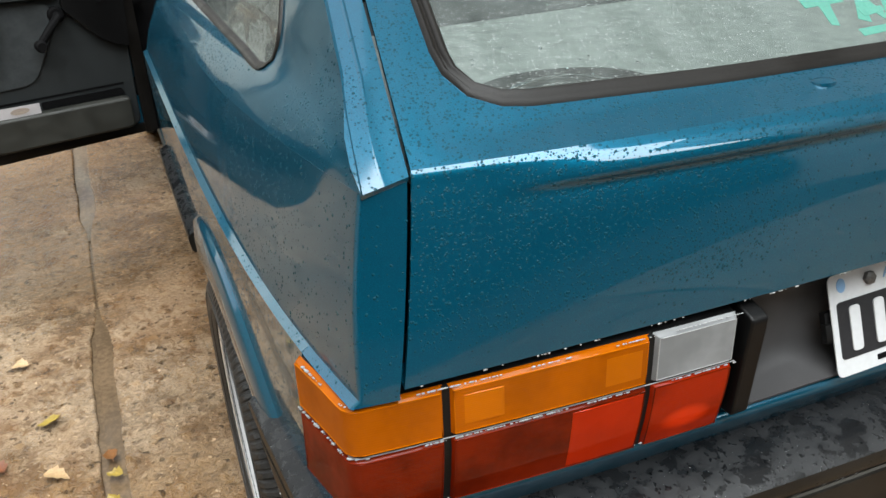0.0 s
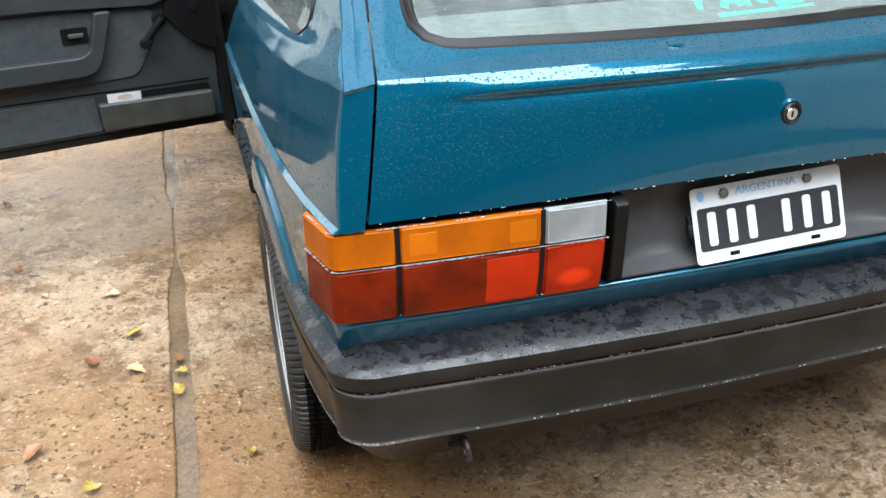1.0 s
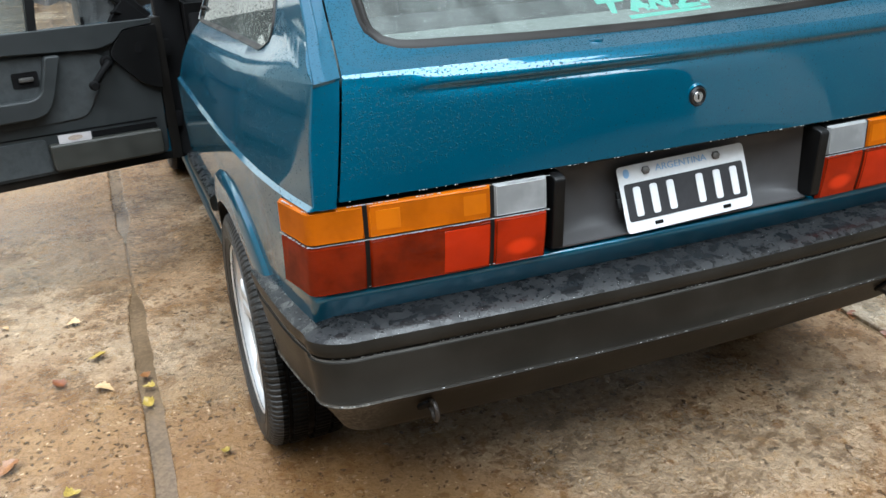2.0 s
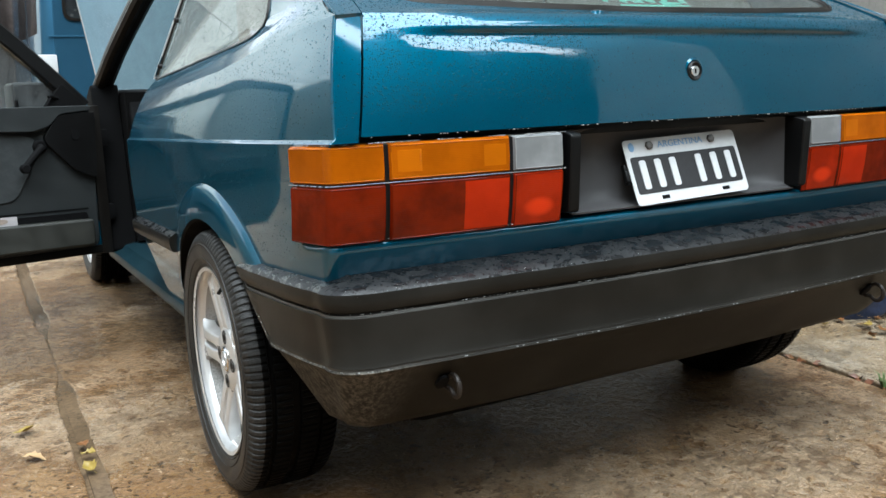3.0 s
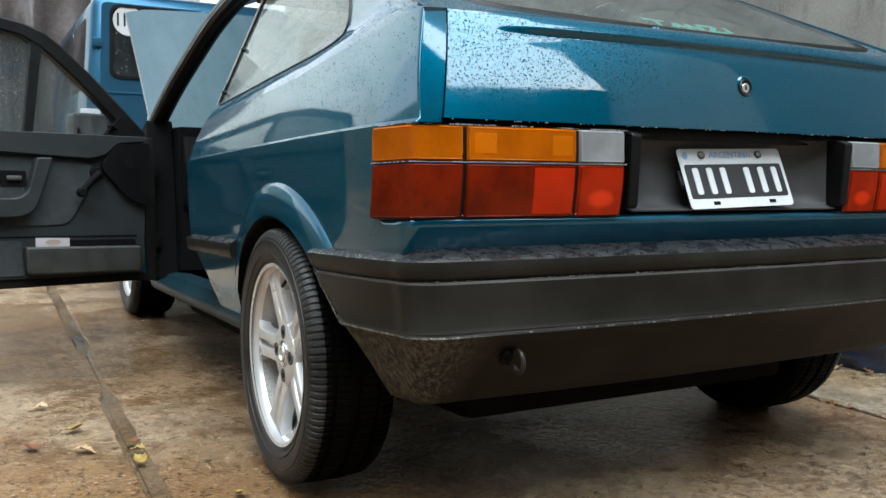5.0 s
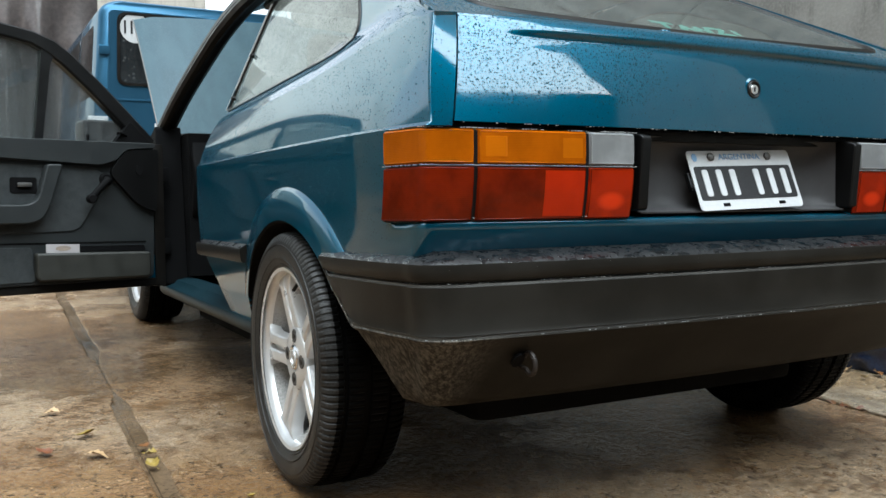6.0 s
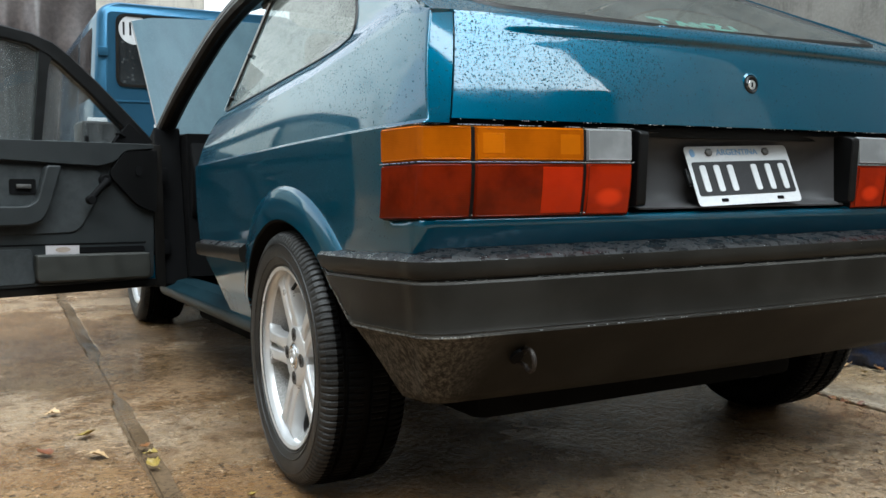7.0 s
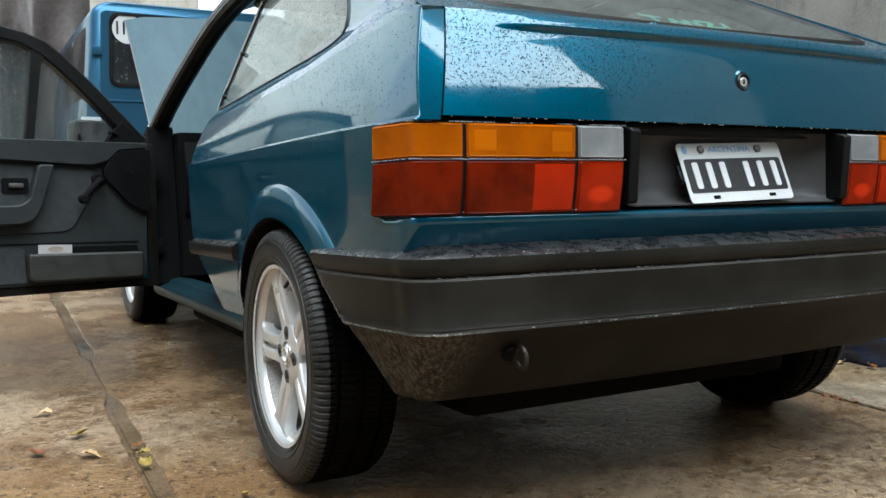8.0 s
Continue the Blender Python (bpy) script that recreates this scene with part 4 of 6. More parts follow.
# ---- rear bumper ----
def bumper_path():
    pts = [(x, 0.062 + 0.028 * (abs(x) / 0.70) ** 2.0) for x in np.linspace(0, -0.66, 15)]
    for i in range(1, 10):
        a = radians(lerp(270, 184, i / 9))
        pts.append((-0.69 + 0.067 * math.cos(a), 0.137 + 0.049 * math.sin(a)))
    side = curve([(0.137, 0.753), (0.20, 0.766), (0.29, 0.777), (0.42, 0.790), (0.485, 0.794)])
    pts += [(-side(y), y) for y in np.linspace(0.150, 0.485, 20)]
    return pts


def bumper():
    prof = [(-0.10, 0.583), (-0.075, 0.584), (-0.015, 0.577), (0.006, 0.572), (0.014, 0.565), (0.0155, 0.553), (0.013, 0.541), (0.010, 0.5365), (0.003, 0.535), (0.003, 0.5325), (0.008, 0.531), (0.009, 0.527), (0.009, 0.521), (0.007, 0.49), (0.006, 0.452), (0.009, 0.444), (0.010, 0.440), (0.005, 0.435), (-0.001, 0.431), (-0.020, 0.412), (-0.045, 0.385), (-0.075, 0.352), (-0.105, 0.318), (-0.122, 0.302), (-0.135, 0.298), (-0.16, 0.305)]
    low = curve([(0.10, 0.29), (0.20, 0.297), (0.30, 0.40), (0.40, 0.482), (0.485, 0.557)])
    tuck = curve([(0.298, 0.135), (0.302, 0.122), (0.318, 0.105), (0.352, 0.075), (0.385, 0.045), (0.412, 0.020), (0.431, 0.001)])
    path = bumper_path()
    full = [(-x, y) for x, y in reversed(path[1:])] + path
    rows = []
    for i, (x, y) in enumerate(full):
        a, b = Vector(full[max(i - 1, 0)]), Vector(full[min(i + 1, len(full) - 1)])
        e = (b - a).normalized()
        nrm = Vector((-e.y, e.x)) if Vector((-e.y, e.x)).dot(Vector((x, y - 0.4))) > 0 else Vector((e.y, -e.x))
        row = []
        lim = low(y) if abs(x) > 0.74 else 0.0
        for d, z in prof:
            zz = max(z, lim)
            if z > 0.431:
                dd = max(d, -0.045)
                wide = 0.006 * min(1.0, max(0.0, (z - 0.44) / 0.10)) * nrm.x * max(0.0, min(1.0, (0.45 - y) / 0.2))
                row.append((x + nrm.x * dd + wide, y + nrm.y * dd, zz))
            else:
                # below the ridge the skin draws in on all sides
                k = tuck(min(zz, 0.431)) if z > 0.297 and d > -0.15 else 0.16
                row.append((x * (1 - 0.50 * k / 0.76), y + k * (1.0 - y) / 0.94, zz))
        row[0] = (min(0.725, max(-0.725, x)), max(y, 0.185), 0.584)
        rows.append(row)
    ob = part("rear_bumper", join_bm(sheet([r[4:11] for r in rows]), sheet([r[11:16] for r in rows])), BUMPER, car, "black textured plastic bumper, wet on its ledge", sharp=30, thick=0.004)
    part("bumper_valance", sheet([r[16:] for r in rows]), VALANCE, ob, "scuffed lower skirt of the bumper", sharp=30, thick=0.004)
    # ridge strips carry the painted highlight
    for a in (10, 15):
        part("bumper_bead", sheet([r[a:a + 2] for r in rows]), BEAD, ob, "bumper ridge, its edge highlight as paler grey", thick=0.003)
    part("bumper_ledge", sheet([r[:5] for r in rows]), LEDGE, ob, "rain-wet upper ledge of the bumper", sharp=30, thick=0.004)
    rain_beads([(r[9][0], r[9][1] - 0.004, r[9][2]) for r in rows], 260, 0.0012, ob, 11)
    rain_beads([(r[16][0], r[16][1] - 0.001, r[16][2] - 0.001) for r in rows], 170, 0.0013, ob, 12)
    return ob


bump = bumper()


def tow_eye(x, y, z):
    """A steel ring that stands out of a dark hole in the bumper's skirt."""
    pts = []
    for i in range(26):
        a = radians(lerp(40, 320, i / 25))
        pts.append((x + 0.003 * i / 25, y - 0.019 * math.cos(a - math.pi) * 0.9, z + 0.019 * math.sin(a)))
    pts = [(x, y + 0.05, z + 0.008)] + pts + [(x + 0.003, y + 0.05, z - 0.008)]
    part("tow_eye", tube(pts, 0.0045, 8), RUST, bump, "rusty steel tow ring")
    hole = capped([(0.015, 0.004), (0.015, -0.0012), (0.012, -0.002)], 24, "y")
    part("tow_hole", hole, DARK, bump, "dark hole in the skirt behind the ring", m=Matrix.Translation((x - 0.013, y + 0.016, z + 0.004)) @ pose(0, 0, 0, 40) @ Matrix.Diagonal((0.8, 1, 1.1, 1)))


tow_eye(-0.566, 0.088, 0.385), tow_eye(0.549, 0.088, 0.385)


# ---- side moulding and sills ----
def moulding(side):
    rows = []
    for dx, z in ((0.0, 0.520), (0.014, 0.522), (0.018, 0.527), (0.0195, 0.540), (0.0195, 0.554), (0.017, 0.559), (0.0, 0.5695)):
        rows.append([(-(x_side(y, z) + dx), y, z) for y in np.linspace(1.064, door_edge(0.55) - 0.004, 20)])
    bm = sheet(rows)
    for end in (0, -1):
        join_bm(bm, mesh_bm([r[end] for r in rows], [tuple(range(len(rows)))]))
    top = sheet([[(x, y, z + 0.0006) for x, y, z in r] for r in rows[-2:]])
    if side > 0:
        mirrored(bm), mirrored(top)
    if side < 0:
        rain_beads([(x, y, z) for x, y, z in rows[1]][::3], 60, 0.0011, car, 21)
    strip = part("side_moulding", bm, BUMPER, car, "black rub strip, wet on top")
    part("moulding_top", top, LEDGE, strip, "rain-wet upper face of the rub strip")
    return strip


moulding(-1), moulding(1)


def sill(side):
    prof = [(0.60, 0.30), (0.745, 0.315), (0.768, 0.322), (0.779, 0.335), (0.782, 0.350), (0.776, 0.362), (0.745, 0.372), (0.735, 0.385), (0.70, 0.392), (0.66, 0.388), (0.655, 0.36)]
    rows = [[(-x, y, z) for x, z in prof] for y in np.linspace(1.0, 2.46, 20)]
    bm = sheet(rows)
    if side > 0:
        mirrored(bm)
    return part("sill", bm, SILLPAINT, car, "scuffed dark blue door sill", sharp=40)


sill(-1), sill(1)


# door pillar behind the opening: the return of the quarter panel
def jamb(side):
    zs = [0.345 + (0.905 - 0.345) * i / 24 for i in range(25)]
    rows = []
    for dx, dy in ((0.002, -0.002), (0.018, 0.004), (0.055, 0.012), (0.075, 0.02), (0.085, -0.06)):
        rows.append([(-(x_side(door_edge(z), z) - dx), door_edge(z) + dy, z) for z in zs])
    bm = sheet(rows)
    if side > 0:
        mirrored(bm)
    part("door_jamb", bm, PAINT, car)


jamb(-1), jamb(1)


# ---- roof, windscreen, front ----
def roof():
    rows = []
    for i in range(13):
        t = i / 12
        y = lerp(0.94, 1.78, t)
        z = 1.384 + 0.02 * math.sin(math.pi * t) - 0.012 * t
        row = []
        for j in range(25):
            u = 2 * j / 24 - 1
            hw = lerp(0.575, 0.585, t)
            row.append((hw * u, y, z + 0.022 * (1 - u * u) - 0.03 * max(0, abs(u) - 0.85) / 0.15))
        rows.append(row)
    return part("roof", sheet(rows), PAINT, car, thick=0.012)


roof()


def a_pillar(side):
    """Black-edged windscreen pillar with the roof rail over the door."""
    knots = [Vector(p) for p in ((0.738, 2.50, 0.985), (0.705, 2.30, 1.105), (0.666, 2.10, 1.213), (0.638, 1.93, 1.288), (0.616, 1.78, 1.334), (0.602, 1.60, 1.358), (0.594, 1.38, 1.360))]
    pts = []
    for i in range(len(knots) - 1):
        a, b, c, d = knots[max(i - 1, 0)], knots[i], knots[i + 1], knots[min(i + 2, len(knots) - 1)]
        for j in range(6):
            t = j / 6
            pts.append(tuple(0.5 * (2 * b + (c - a) * t + (2 * a - 5 * b + 4 * c - d) * t * t + (3 * b - a - 3 * c + d) * t ** 3)))
    pts.append(tuple(knots[-1]))
    bm = tube([(side * x, y, z) for x, y, z in pts], 0.036, 10)
    part("windscreen_pillar", bm, TRIMB, car, "black-edged windscreen pillar")
    seal = tube([(side * (x + 0.020), y - 0.020, z - 0.016) for x, y, z in pts], 0.021, 8)
    part("door_seal", seal, RUBBER, car, "black rubber door seal round the opening")


a_pillar(-1), a_pillar(1)
ws = sheet([[(x * lerp(0.72, 0.60, t), lerp(2.66, 1.80, t) - 0.10 * x * x * 0.6, lerp(0.985, 1.36, t)) for x in np.linspace(-1, 1, 17)] for t in np.linspace(0, 1, 8)])
wsp = part("windscreen", ws, SCREEN, car, "wet windscreen")
wsp.visible_shadow = False


def front_wing(side):
    rows = []
    for i in range(15):
        y = lerp(2.56, 3.72, i / 14)
        row = []
        for z in (0.36, 0.45, 0.56, 0.66, 0.74, 0.797, 0.803, 0.85, 0.90, 0.935):
            zz = min(z, 0.935 - 0.10 * max(0, (y - 2.6) / 1.1) ** 1.5 if z > 0.85 else z)
            row.append((-(x_crease(y) - (0.02 * (0.797 - z) / 0.43 if z < 0.797 else 0.009 + 0.42 * max(0, z - 0.85))), y, zz))
        rows.append(row)
    c = (3.02, 0.40)
    keep = lambda i, j: math.hypot((rows[i][j][1] + rows[i + 1][j][1]) / 2 - c[0], rows[i][j][2] - c[1]) > 0.33
    bm = sheet(rows, keep)
    if side > 0:
        mirrored(bm)
    part("front_wing", bm, PAINT, car, thick=0.006)


front_wing(-1), front_wing(1)
part("cowl", box(-0.70, 0.70, 2.52, 2.74, 0.86, 0.955, 0.02), TRIMB, car, "black scuttle below the windscreen")
part("engine_bay", box(-0.66, 0.66, 2.76, 3.70, 0.42, 0.74, 0.03), UNDER, car, "dark engine bay")
part("front_panel", box(-0.74, 0.74, 3.66, 3.76, 0.45, 0.84, 0.03), PAINT, car)
part("front_bumper", box(-0.79, 0.79, 3.70, 3.86, 0.34, 0.56, 0.04, 3), BUMPER, car, "black plastic front bumper")


def bonnet():
    rows = []
    for i in range(13):
        t = i / 12
        v = 1.03 * t
        row = []
        for j in range(17):
            u = 2 * j / 16 - 1
            row.append((0.70 * u * (1 + 0.0 * t), v, 0.03 * (1 - u * u) - 0.05 * t * t - 0.02 * max(0, abs(u) - 0.9) / 0.1))
        rows.append(row)
    m = Matrix.Translation((0, 2.74, 0.93)) @ pose(0, 0, 0, 47)
    ob = part("bonnet", sheet(rows), BONNETPAINT, car, "raised bonnet with a dull wet sheen", thick=0.012, m=m)
    edge = tube([(-0.702, 1.03 * i / 8, -0.05 * (i / 8) ** 2 - 0.022) for i in range(9)], 0.0035, 6)
    part("bonnet_edge", edge, STEEL, ob, "thin pale line along the bonnet's left edge")
    stay = tube([(0.62, 3.5, 0.80), (0.60, 3.42, 1.50)], 0.005, 6)
    part("bonnet_stay", stay, STEEL, car, "thin steel bonnet stay")
    return ob


bonnet()

# ---- inside ----
part("cabin_floor", box(-0.66, 0.66, 0.95, 2.75, 0.30, 0.345, 0.01), DARK, car, "dark carpet")
part("boot_floor", box(-0.66, 0.66, 0.17, 0.97, 0.50, 0.53, 0.005), DARK, car)
part("boot_lining", box(-0.655, 0.655, 0.17, 0.19, 0.50, 0.96, 0.003), DARK, car)
for s in (-1, 1):
    bm = prism([(0.19, 0.52), (1.48, 0.36), (1.52, 0.89), (0.19, 0.95)], lambda u, v, d: (d, u, v), s * 0.655, s * 0.662)
    part("side_trim", bm, DARK, car, "dark inner side trim")
shelf = part("parcel_shelf", prism([(-0.635, 0.20), (0.635, 0.20), (0.635, 0.86), (-0.635, 0.86)], lambda u, v, d: (u, v, d + 0.03 * (v - 0.2)), 0.950, 0.962), SHELF, car, "grey felt parcel shelf", bevel=0.003)
for s in (-1, 1):
    sp = part("shelf_speaker", capped([(0.085, 0.0), (0.085, 0.008), (0.075, 0.013), (0.05, 0.010), (0.02, 0.012)], 36, "z"), DARK, shelf, "dark oval loudspeaker in the shelf", m=Matrix.Translation((s * 0.385, 0.375, 0.9675)) @ pose(0, 0, 0, 0, 0, s * 8) @ Matrix.Diagonal((1.45, 0.95, 1, 1)))
    part("speaker_cone", capped([(0.048, 0.011), (0.044, 0.014), (0.020, 0.020), (0.0, 0.021)], 28, "z"), CHROME, sp, "bright metal centre of the loudspeaker")
part("headlining", box(-0.53, 0.53, 0.97, 1.76, 1.345, 1.356, 0.003), SHELF, car, "pale headlining")


def seat_shape(w, d, h, lean):
    bm = box(-w / 2, w / 2, 0, d, 0, 0.15, 0.045, 4)
    back = box(-w / 2, w / 2, -0.10, 0.04, 0.08, h, 0.045, 4)
    bmesh.ops.transform(back, matrix=pose(0, 0, 0, lean), verts=back.verts)
    return join_bm(bm, back)


part("rear_bench", seat_shape(1.20, 0.48, 0.60, 12), SEATCLOTH, car, "dark grey cloth rear bench", m=Matrix.Translation((0, 0.95, 0.42)))
for x in (-0.35, 0.35):
    seat = part("front_seat", seat_shape(0.50, 0.50, 0.62, 16), SEATCLOTH, car, "dark grey cloth front seat", m=Matrix.Translation((x, 1.72, 0.45)))
    part("headrest", box(-0.13, 0.13, -0.32, -0.22, 0.60, 0.76, 0.04, 4), SEATCLOTH, seat)
part("dashboard", prism(rounded([(2.28, 0.62), (2.22, 0.80), (2.30, 0.965), (2.62, 0.985), (2.66, 0.62)], 0.05, 5), lambda u, v, d: (d, u, v), -0.68, 0.68), DARK, car, "black dashboard", bevel=0.01)
wheelpts = [(-0.35 + 0.185 * math.cos(2 * math.pi * i / 28), 2.12 - 0.185 * math.sin(2 * math.pi * i / 28) * 0.42, 0.90 + 0.185 * math.sin(2 * math.pi * i / 28) * 0.9) for i in range(28)]
sw = part("steering_wheel", tube(wheelpts, 0.014, 8, True), RUBBER, car, "black steering wheel")
part("steering_column", tube([(-0.35, 2.12, 0.90), (-0.35, 2.36, 0.79)], 0.035, 10), DARK, sw)
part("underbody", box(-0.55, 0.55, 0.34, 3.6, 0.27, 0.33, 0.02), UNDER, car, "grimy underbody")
# tank, pipe and floor pan are added to block light under the car
part("fuel_tank", box(-0.48, 0.50, 0.42, 0.66, 0.19, 0.32, 0.03), UNDER, car, "grimy fuel tank, added to block light under the car")
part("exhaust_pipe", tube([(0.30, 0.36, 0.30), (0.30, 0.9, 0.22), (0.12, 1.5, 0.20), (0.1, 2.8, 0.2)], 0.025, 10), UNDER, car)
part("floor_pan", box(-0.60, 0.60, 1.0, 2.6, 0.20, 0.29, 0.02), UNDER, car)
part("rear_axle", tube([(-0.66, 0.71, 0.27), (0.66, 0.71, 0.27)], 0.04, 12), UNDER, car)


# ---- wheels ----
def wheel_mesh_tyre():
    """Tread with 120 shoulder blocks, two ribs of blocks and three grooves; the two sidewalls."""
    prof = [(0.204, -0.070), (0.2085, -0.083), (0.225, -0.092), (0.250, -0.0955), (0.266, -0.0935), (0.271, -0.0918), (0.280, -0.0865), (0.2862, -0.077), (0.2883, -0.065), (0.289, -0.0525)]
    prof += [(0.281, -0.050), (0.281, -0.044), (0.290, -0.042), (0.2905, -0.030), (0.2905, -0.009), (0.282, -0.007)]
    prof += [(r, -h) for r, h in reversed(prof)]
    blocks, cols = 120, 6
    n = blocks * cols
    rows = []
    for r, h in prof:
        row = []
        for i in range(n):
            a = 2 * math.pi * i / n
            rr = r
            if abs(h) > 0.052 and r > 0.2705 and i % cols in (0, 1):
                rr = r - 0.0038
            elif 0.008 < abs(h) < 0.043 and r > 0.2855 and (i + (3 if h > 0 else 5)) % cols in (0, 1):
                rr = r - 0.0032
            row.append((h, rr * math.cos(a), rr * math.sin(a)))
        rows.append(row)
    # shoulder blocks go with the sidewalls; the outer one takes the lit grey
    return sheet(rows[8:-8], closed=True), sheet(rows[:9], closed=True), sheet(rows[-9:], closed=True)


def rim_barrel():
    # outer face is at negative height
    return lathe([(0.199, -0.084), (0.207, -0.086), (0.208, -0.080), (0.201, -0.074), (0.197, -0.070), (0.194, -0.060)], 72, "x")


def inner_barrel():
    return lathe([(0.194, -0.060), (0.186, -0.046), (0.180, -0.02), (0.178, 0.03), (0.186, 0.055), (0.200, 0.07)], 72, "x")


def spoke(a0):
    """A twin spoke: two bars parted by a slot, flaring to the rim, dished inwards at the hub."""
    bm = bmesh.new()
    for s in (-1, 1):
        rows = []
        for i in range(17):
            t = i / 16
            r = lerp(0.040, 0.197, t)
            slot = 0.0062 * min(1.0, max(0.0, (t - 0.24) / 0.16)) * min(1.0, max(0.0, (0.97 - t) / 0.08))
            outer = 0.0315 + 0.006 * max(0.0, 0.35 - t) / 0.35 + 0.003 * t + 0.030 * max(0.0, (t - 0.72) / 0.28) ** 2.2
            depth = lerp(-0.056, -0.071, math.sin(math.pi * 0.5 * t)) + 0.008 * max(0, t - 0.9) / 0.1
            sec = [(slot, depth + 0.030), (slot, depth + 0.005), (slot + 0.0025, depth + 0.001), (lerp(slot, outer, 0.5), depth), (outer - 0.0035, depth + 0.0008), (outer - 0.0008, depth + 0.004), (outer + 0.002, depth + 0.030)]
            rows.append([(h, r * math.cos(a0) - s * o * math.sin(a0), r * math.sin(a0) + s * o * math.cos(a0)) for o, h in sec])
        join_bm(bm, sheet(rows))
    return bm


def web(a0):
    """The recessed floor of the slot between the two bars of a spoke."""
    rows = []
    for i in range(5):
        r = lerp(0.045, 0.193, i / 4)
        rows.append([(-0.046 - 0.006 * i / 4, r * math.cos(a0) - s * 0.009 * math.sin(a0), r * math.sin(a0) + s * 0.009 * math.cos(a0)) for s in (-1, 1)])
    return sheet(rows)


def road_wheel(m, turn, flip):
    """A tyre on a five twin-spoke alloy; the outer face looks to -x."""
    mm = INTO @ m @ (pose(0, 0, 0, 0, 0, 180) if flip else Matrix.Identity(4))
    w = part("wheel", rim_barrel(), ALLOY, car, "silver five twin-spoke alloy wheel", sharp=40, m=mm)
    part("barrel", inner_barrel(), SHADEDALLOY, w, "alloy barrel, its inner shade as a darker grey", sharp=40)
    tread, outer, inner = wheel_mesh_tyre()
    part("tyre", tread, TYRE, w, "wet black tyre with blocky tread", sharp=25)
    part("sidewall", outer, TYRESIDE, w, "tyre sidewall and shoulder blocks in a lit grey", sharp=25)
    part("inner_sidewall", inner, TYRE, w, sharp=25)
    for r, h in ((0.2145, -0.0866), (0.229, -0.0926), (0.259, -0.0944)):
        part("sidewall_ridge", lathe([(r - 0.0015, h + 0.001), (r - 0.0006, h - 0.0016), (r + 0.0006, h - 0.0016), (r + 0.0015, h + 0.001)], 96, "x"), TYRESIDE, w)
    for i in range(5):
        a = radians(turn + 72 * i)
        part("spoke", join_bm(spoke(a), web(a)), ALLOY, w, sharp=35, bevel=0.0012)
    hub = part("hub", capped([(0.068, -0.020), (0.072, -0.050), (0.069, -0.060), (0.060, -0.0645), (0.032, -0.0645), (0.030, -0.060)], 40, "x"), ALLOY, w)
    part("hub_cap", capped([(0.029, -0.056), (0.029, -0.066), (0.025, -0.069), (0.018, -0.0675)], 32, "x"), CHROME, hub, "round silver cap with a plain raised ring")
    part("cap_ring", lathe([(0.018, -0.067), (0.018, -0.0705), (0.0145, -0.0705), (0.0145, -0.067)], 28, "x"), ALLOY, hub)
    for i in range(4):
        a = radians(turn + 20 + 90 * i)
        mb = Matrix.Translation((0, 0.050 * math.cos(a), 0.050 * math.sin(a)))
        part("bolt_hole", lathe([(0.0160, -0.0635), (0.0150, -0.0656), (0.0135, -0.0650), (0.0001, -0.0646)], 20, "x"), BOLTGREY, hub, "grey bolt pocket", m=mb)
        part("wheel_bolt", capped([(0.0065, -0.064), (0.0065, -0.0665), (0.005, -0.0675)], 6, "x"), RUST, hub, m=mb)
    part("valve", tube([(-0.070, 0.188 * math.cos(radians(turn + 36)), 0.188 * math.sin(radians(turn + 36))), (-0.082, 0.168 * math.cos(radians(turn + 36)), 0.168 * math.sin(radians(turn + 36)))], 0.004, 8), RUBBER, w)
    # added dark disc that stands in for the shade behind the rim
    part("barrel_dark_disc", capped([(0.19, 0.035), (0.192, 0.05)], 40, "x"), DARK, w)
    part("brake_drum", capped([(0.11, 0.0), (0.115, -0.02), (0.10, -0.035)], 32, "x"), UNDER, w, "grimy brake drum")
    return w


road_wheel(Matrix.Translation((-0.720, 0.706, 0.2905)) @ pose(0, 0, 0, 0, 0, -0.5), 70, False)
road_wheel(Matrix.Translation((0.705, 0.705, 0.287)), 50, True)
road_wheel(Matrix.Translation((-0.715, 2.95, 0.287)), 10, False)
road_wheel(Matrix.Translation((0.715, 2.95, 0.287)), 80, True)

# ---- the open door ----
TH = radians(76)
DOOR = Matrix(((-math.sin(TH), math.cos(TH), 0, -0.775), (-math.cos(TH), -math.sin(TH), 0, 2.33), (0, 0, 1, 0), (0, 0, 0, 1)))
# local x runs out from the hinge, local y to the inner face, z up
flat = lambda u, v, d: (u, d, v)
door_out = rounded([(0.02, 0.372), (0.93, 0.372), (1.10, 0.47), (1.13, 0.60), (1.13, 0.915), (0.02, 0.915)], [0.02, 0.06, 0.06, 0.05, 0.01, 0.02], 5)
door = part("door", prism(door_out, flat, -0.055, -0.006), PAINT, car, "driver's door standing wide open", bevel=0.004, m=DOOR)
part("door_card", prism(rounded([(0.055, 0.40), (0.93, 0.40), (1.08, 0.49), (1.10, 0.60), (1.10, 0.905), (0.04, 0.905)], [0.03, 0.06, 0.06, 0.05, 0.02, 0.03], 5), flat, -0.006, 0.008), DOORTRIM, door, "dark grey moulded door trim", bevel=0.004)
pad = [(0.16, 0.890), (0.20, 0.848), (0.255, 0.831), (0.345, 0.834), (0.59, 0.847), (1.09, 0.852), (1.09, 0.918), (0.05, 0.918), (0.05, 0.90)]
part("door_top_roll", prism(rounded(pad, 0.015, 4), flat, 0.004, 0.034), DOORTRIM, door, "padded dark roll below the window", bevel=0.010)
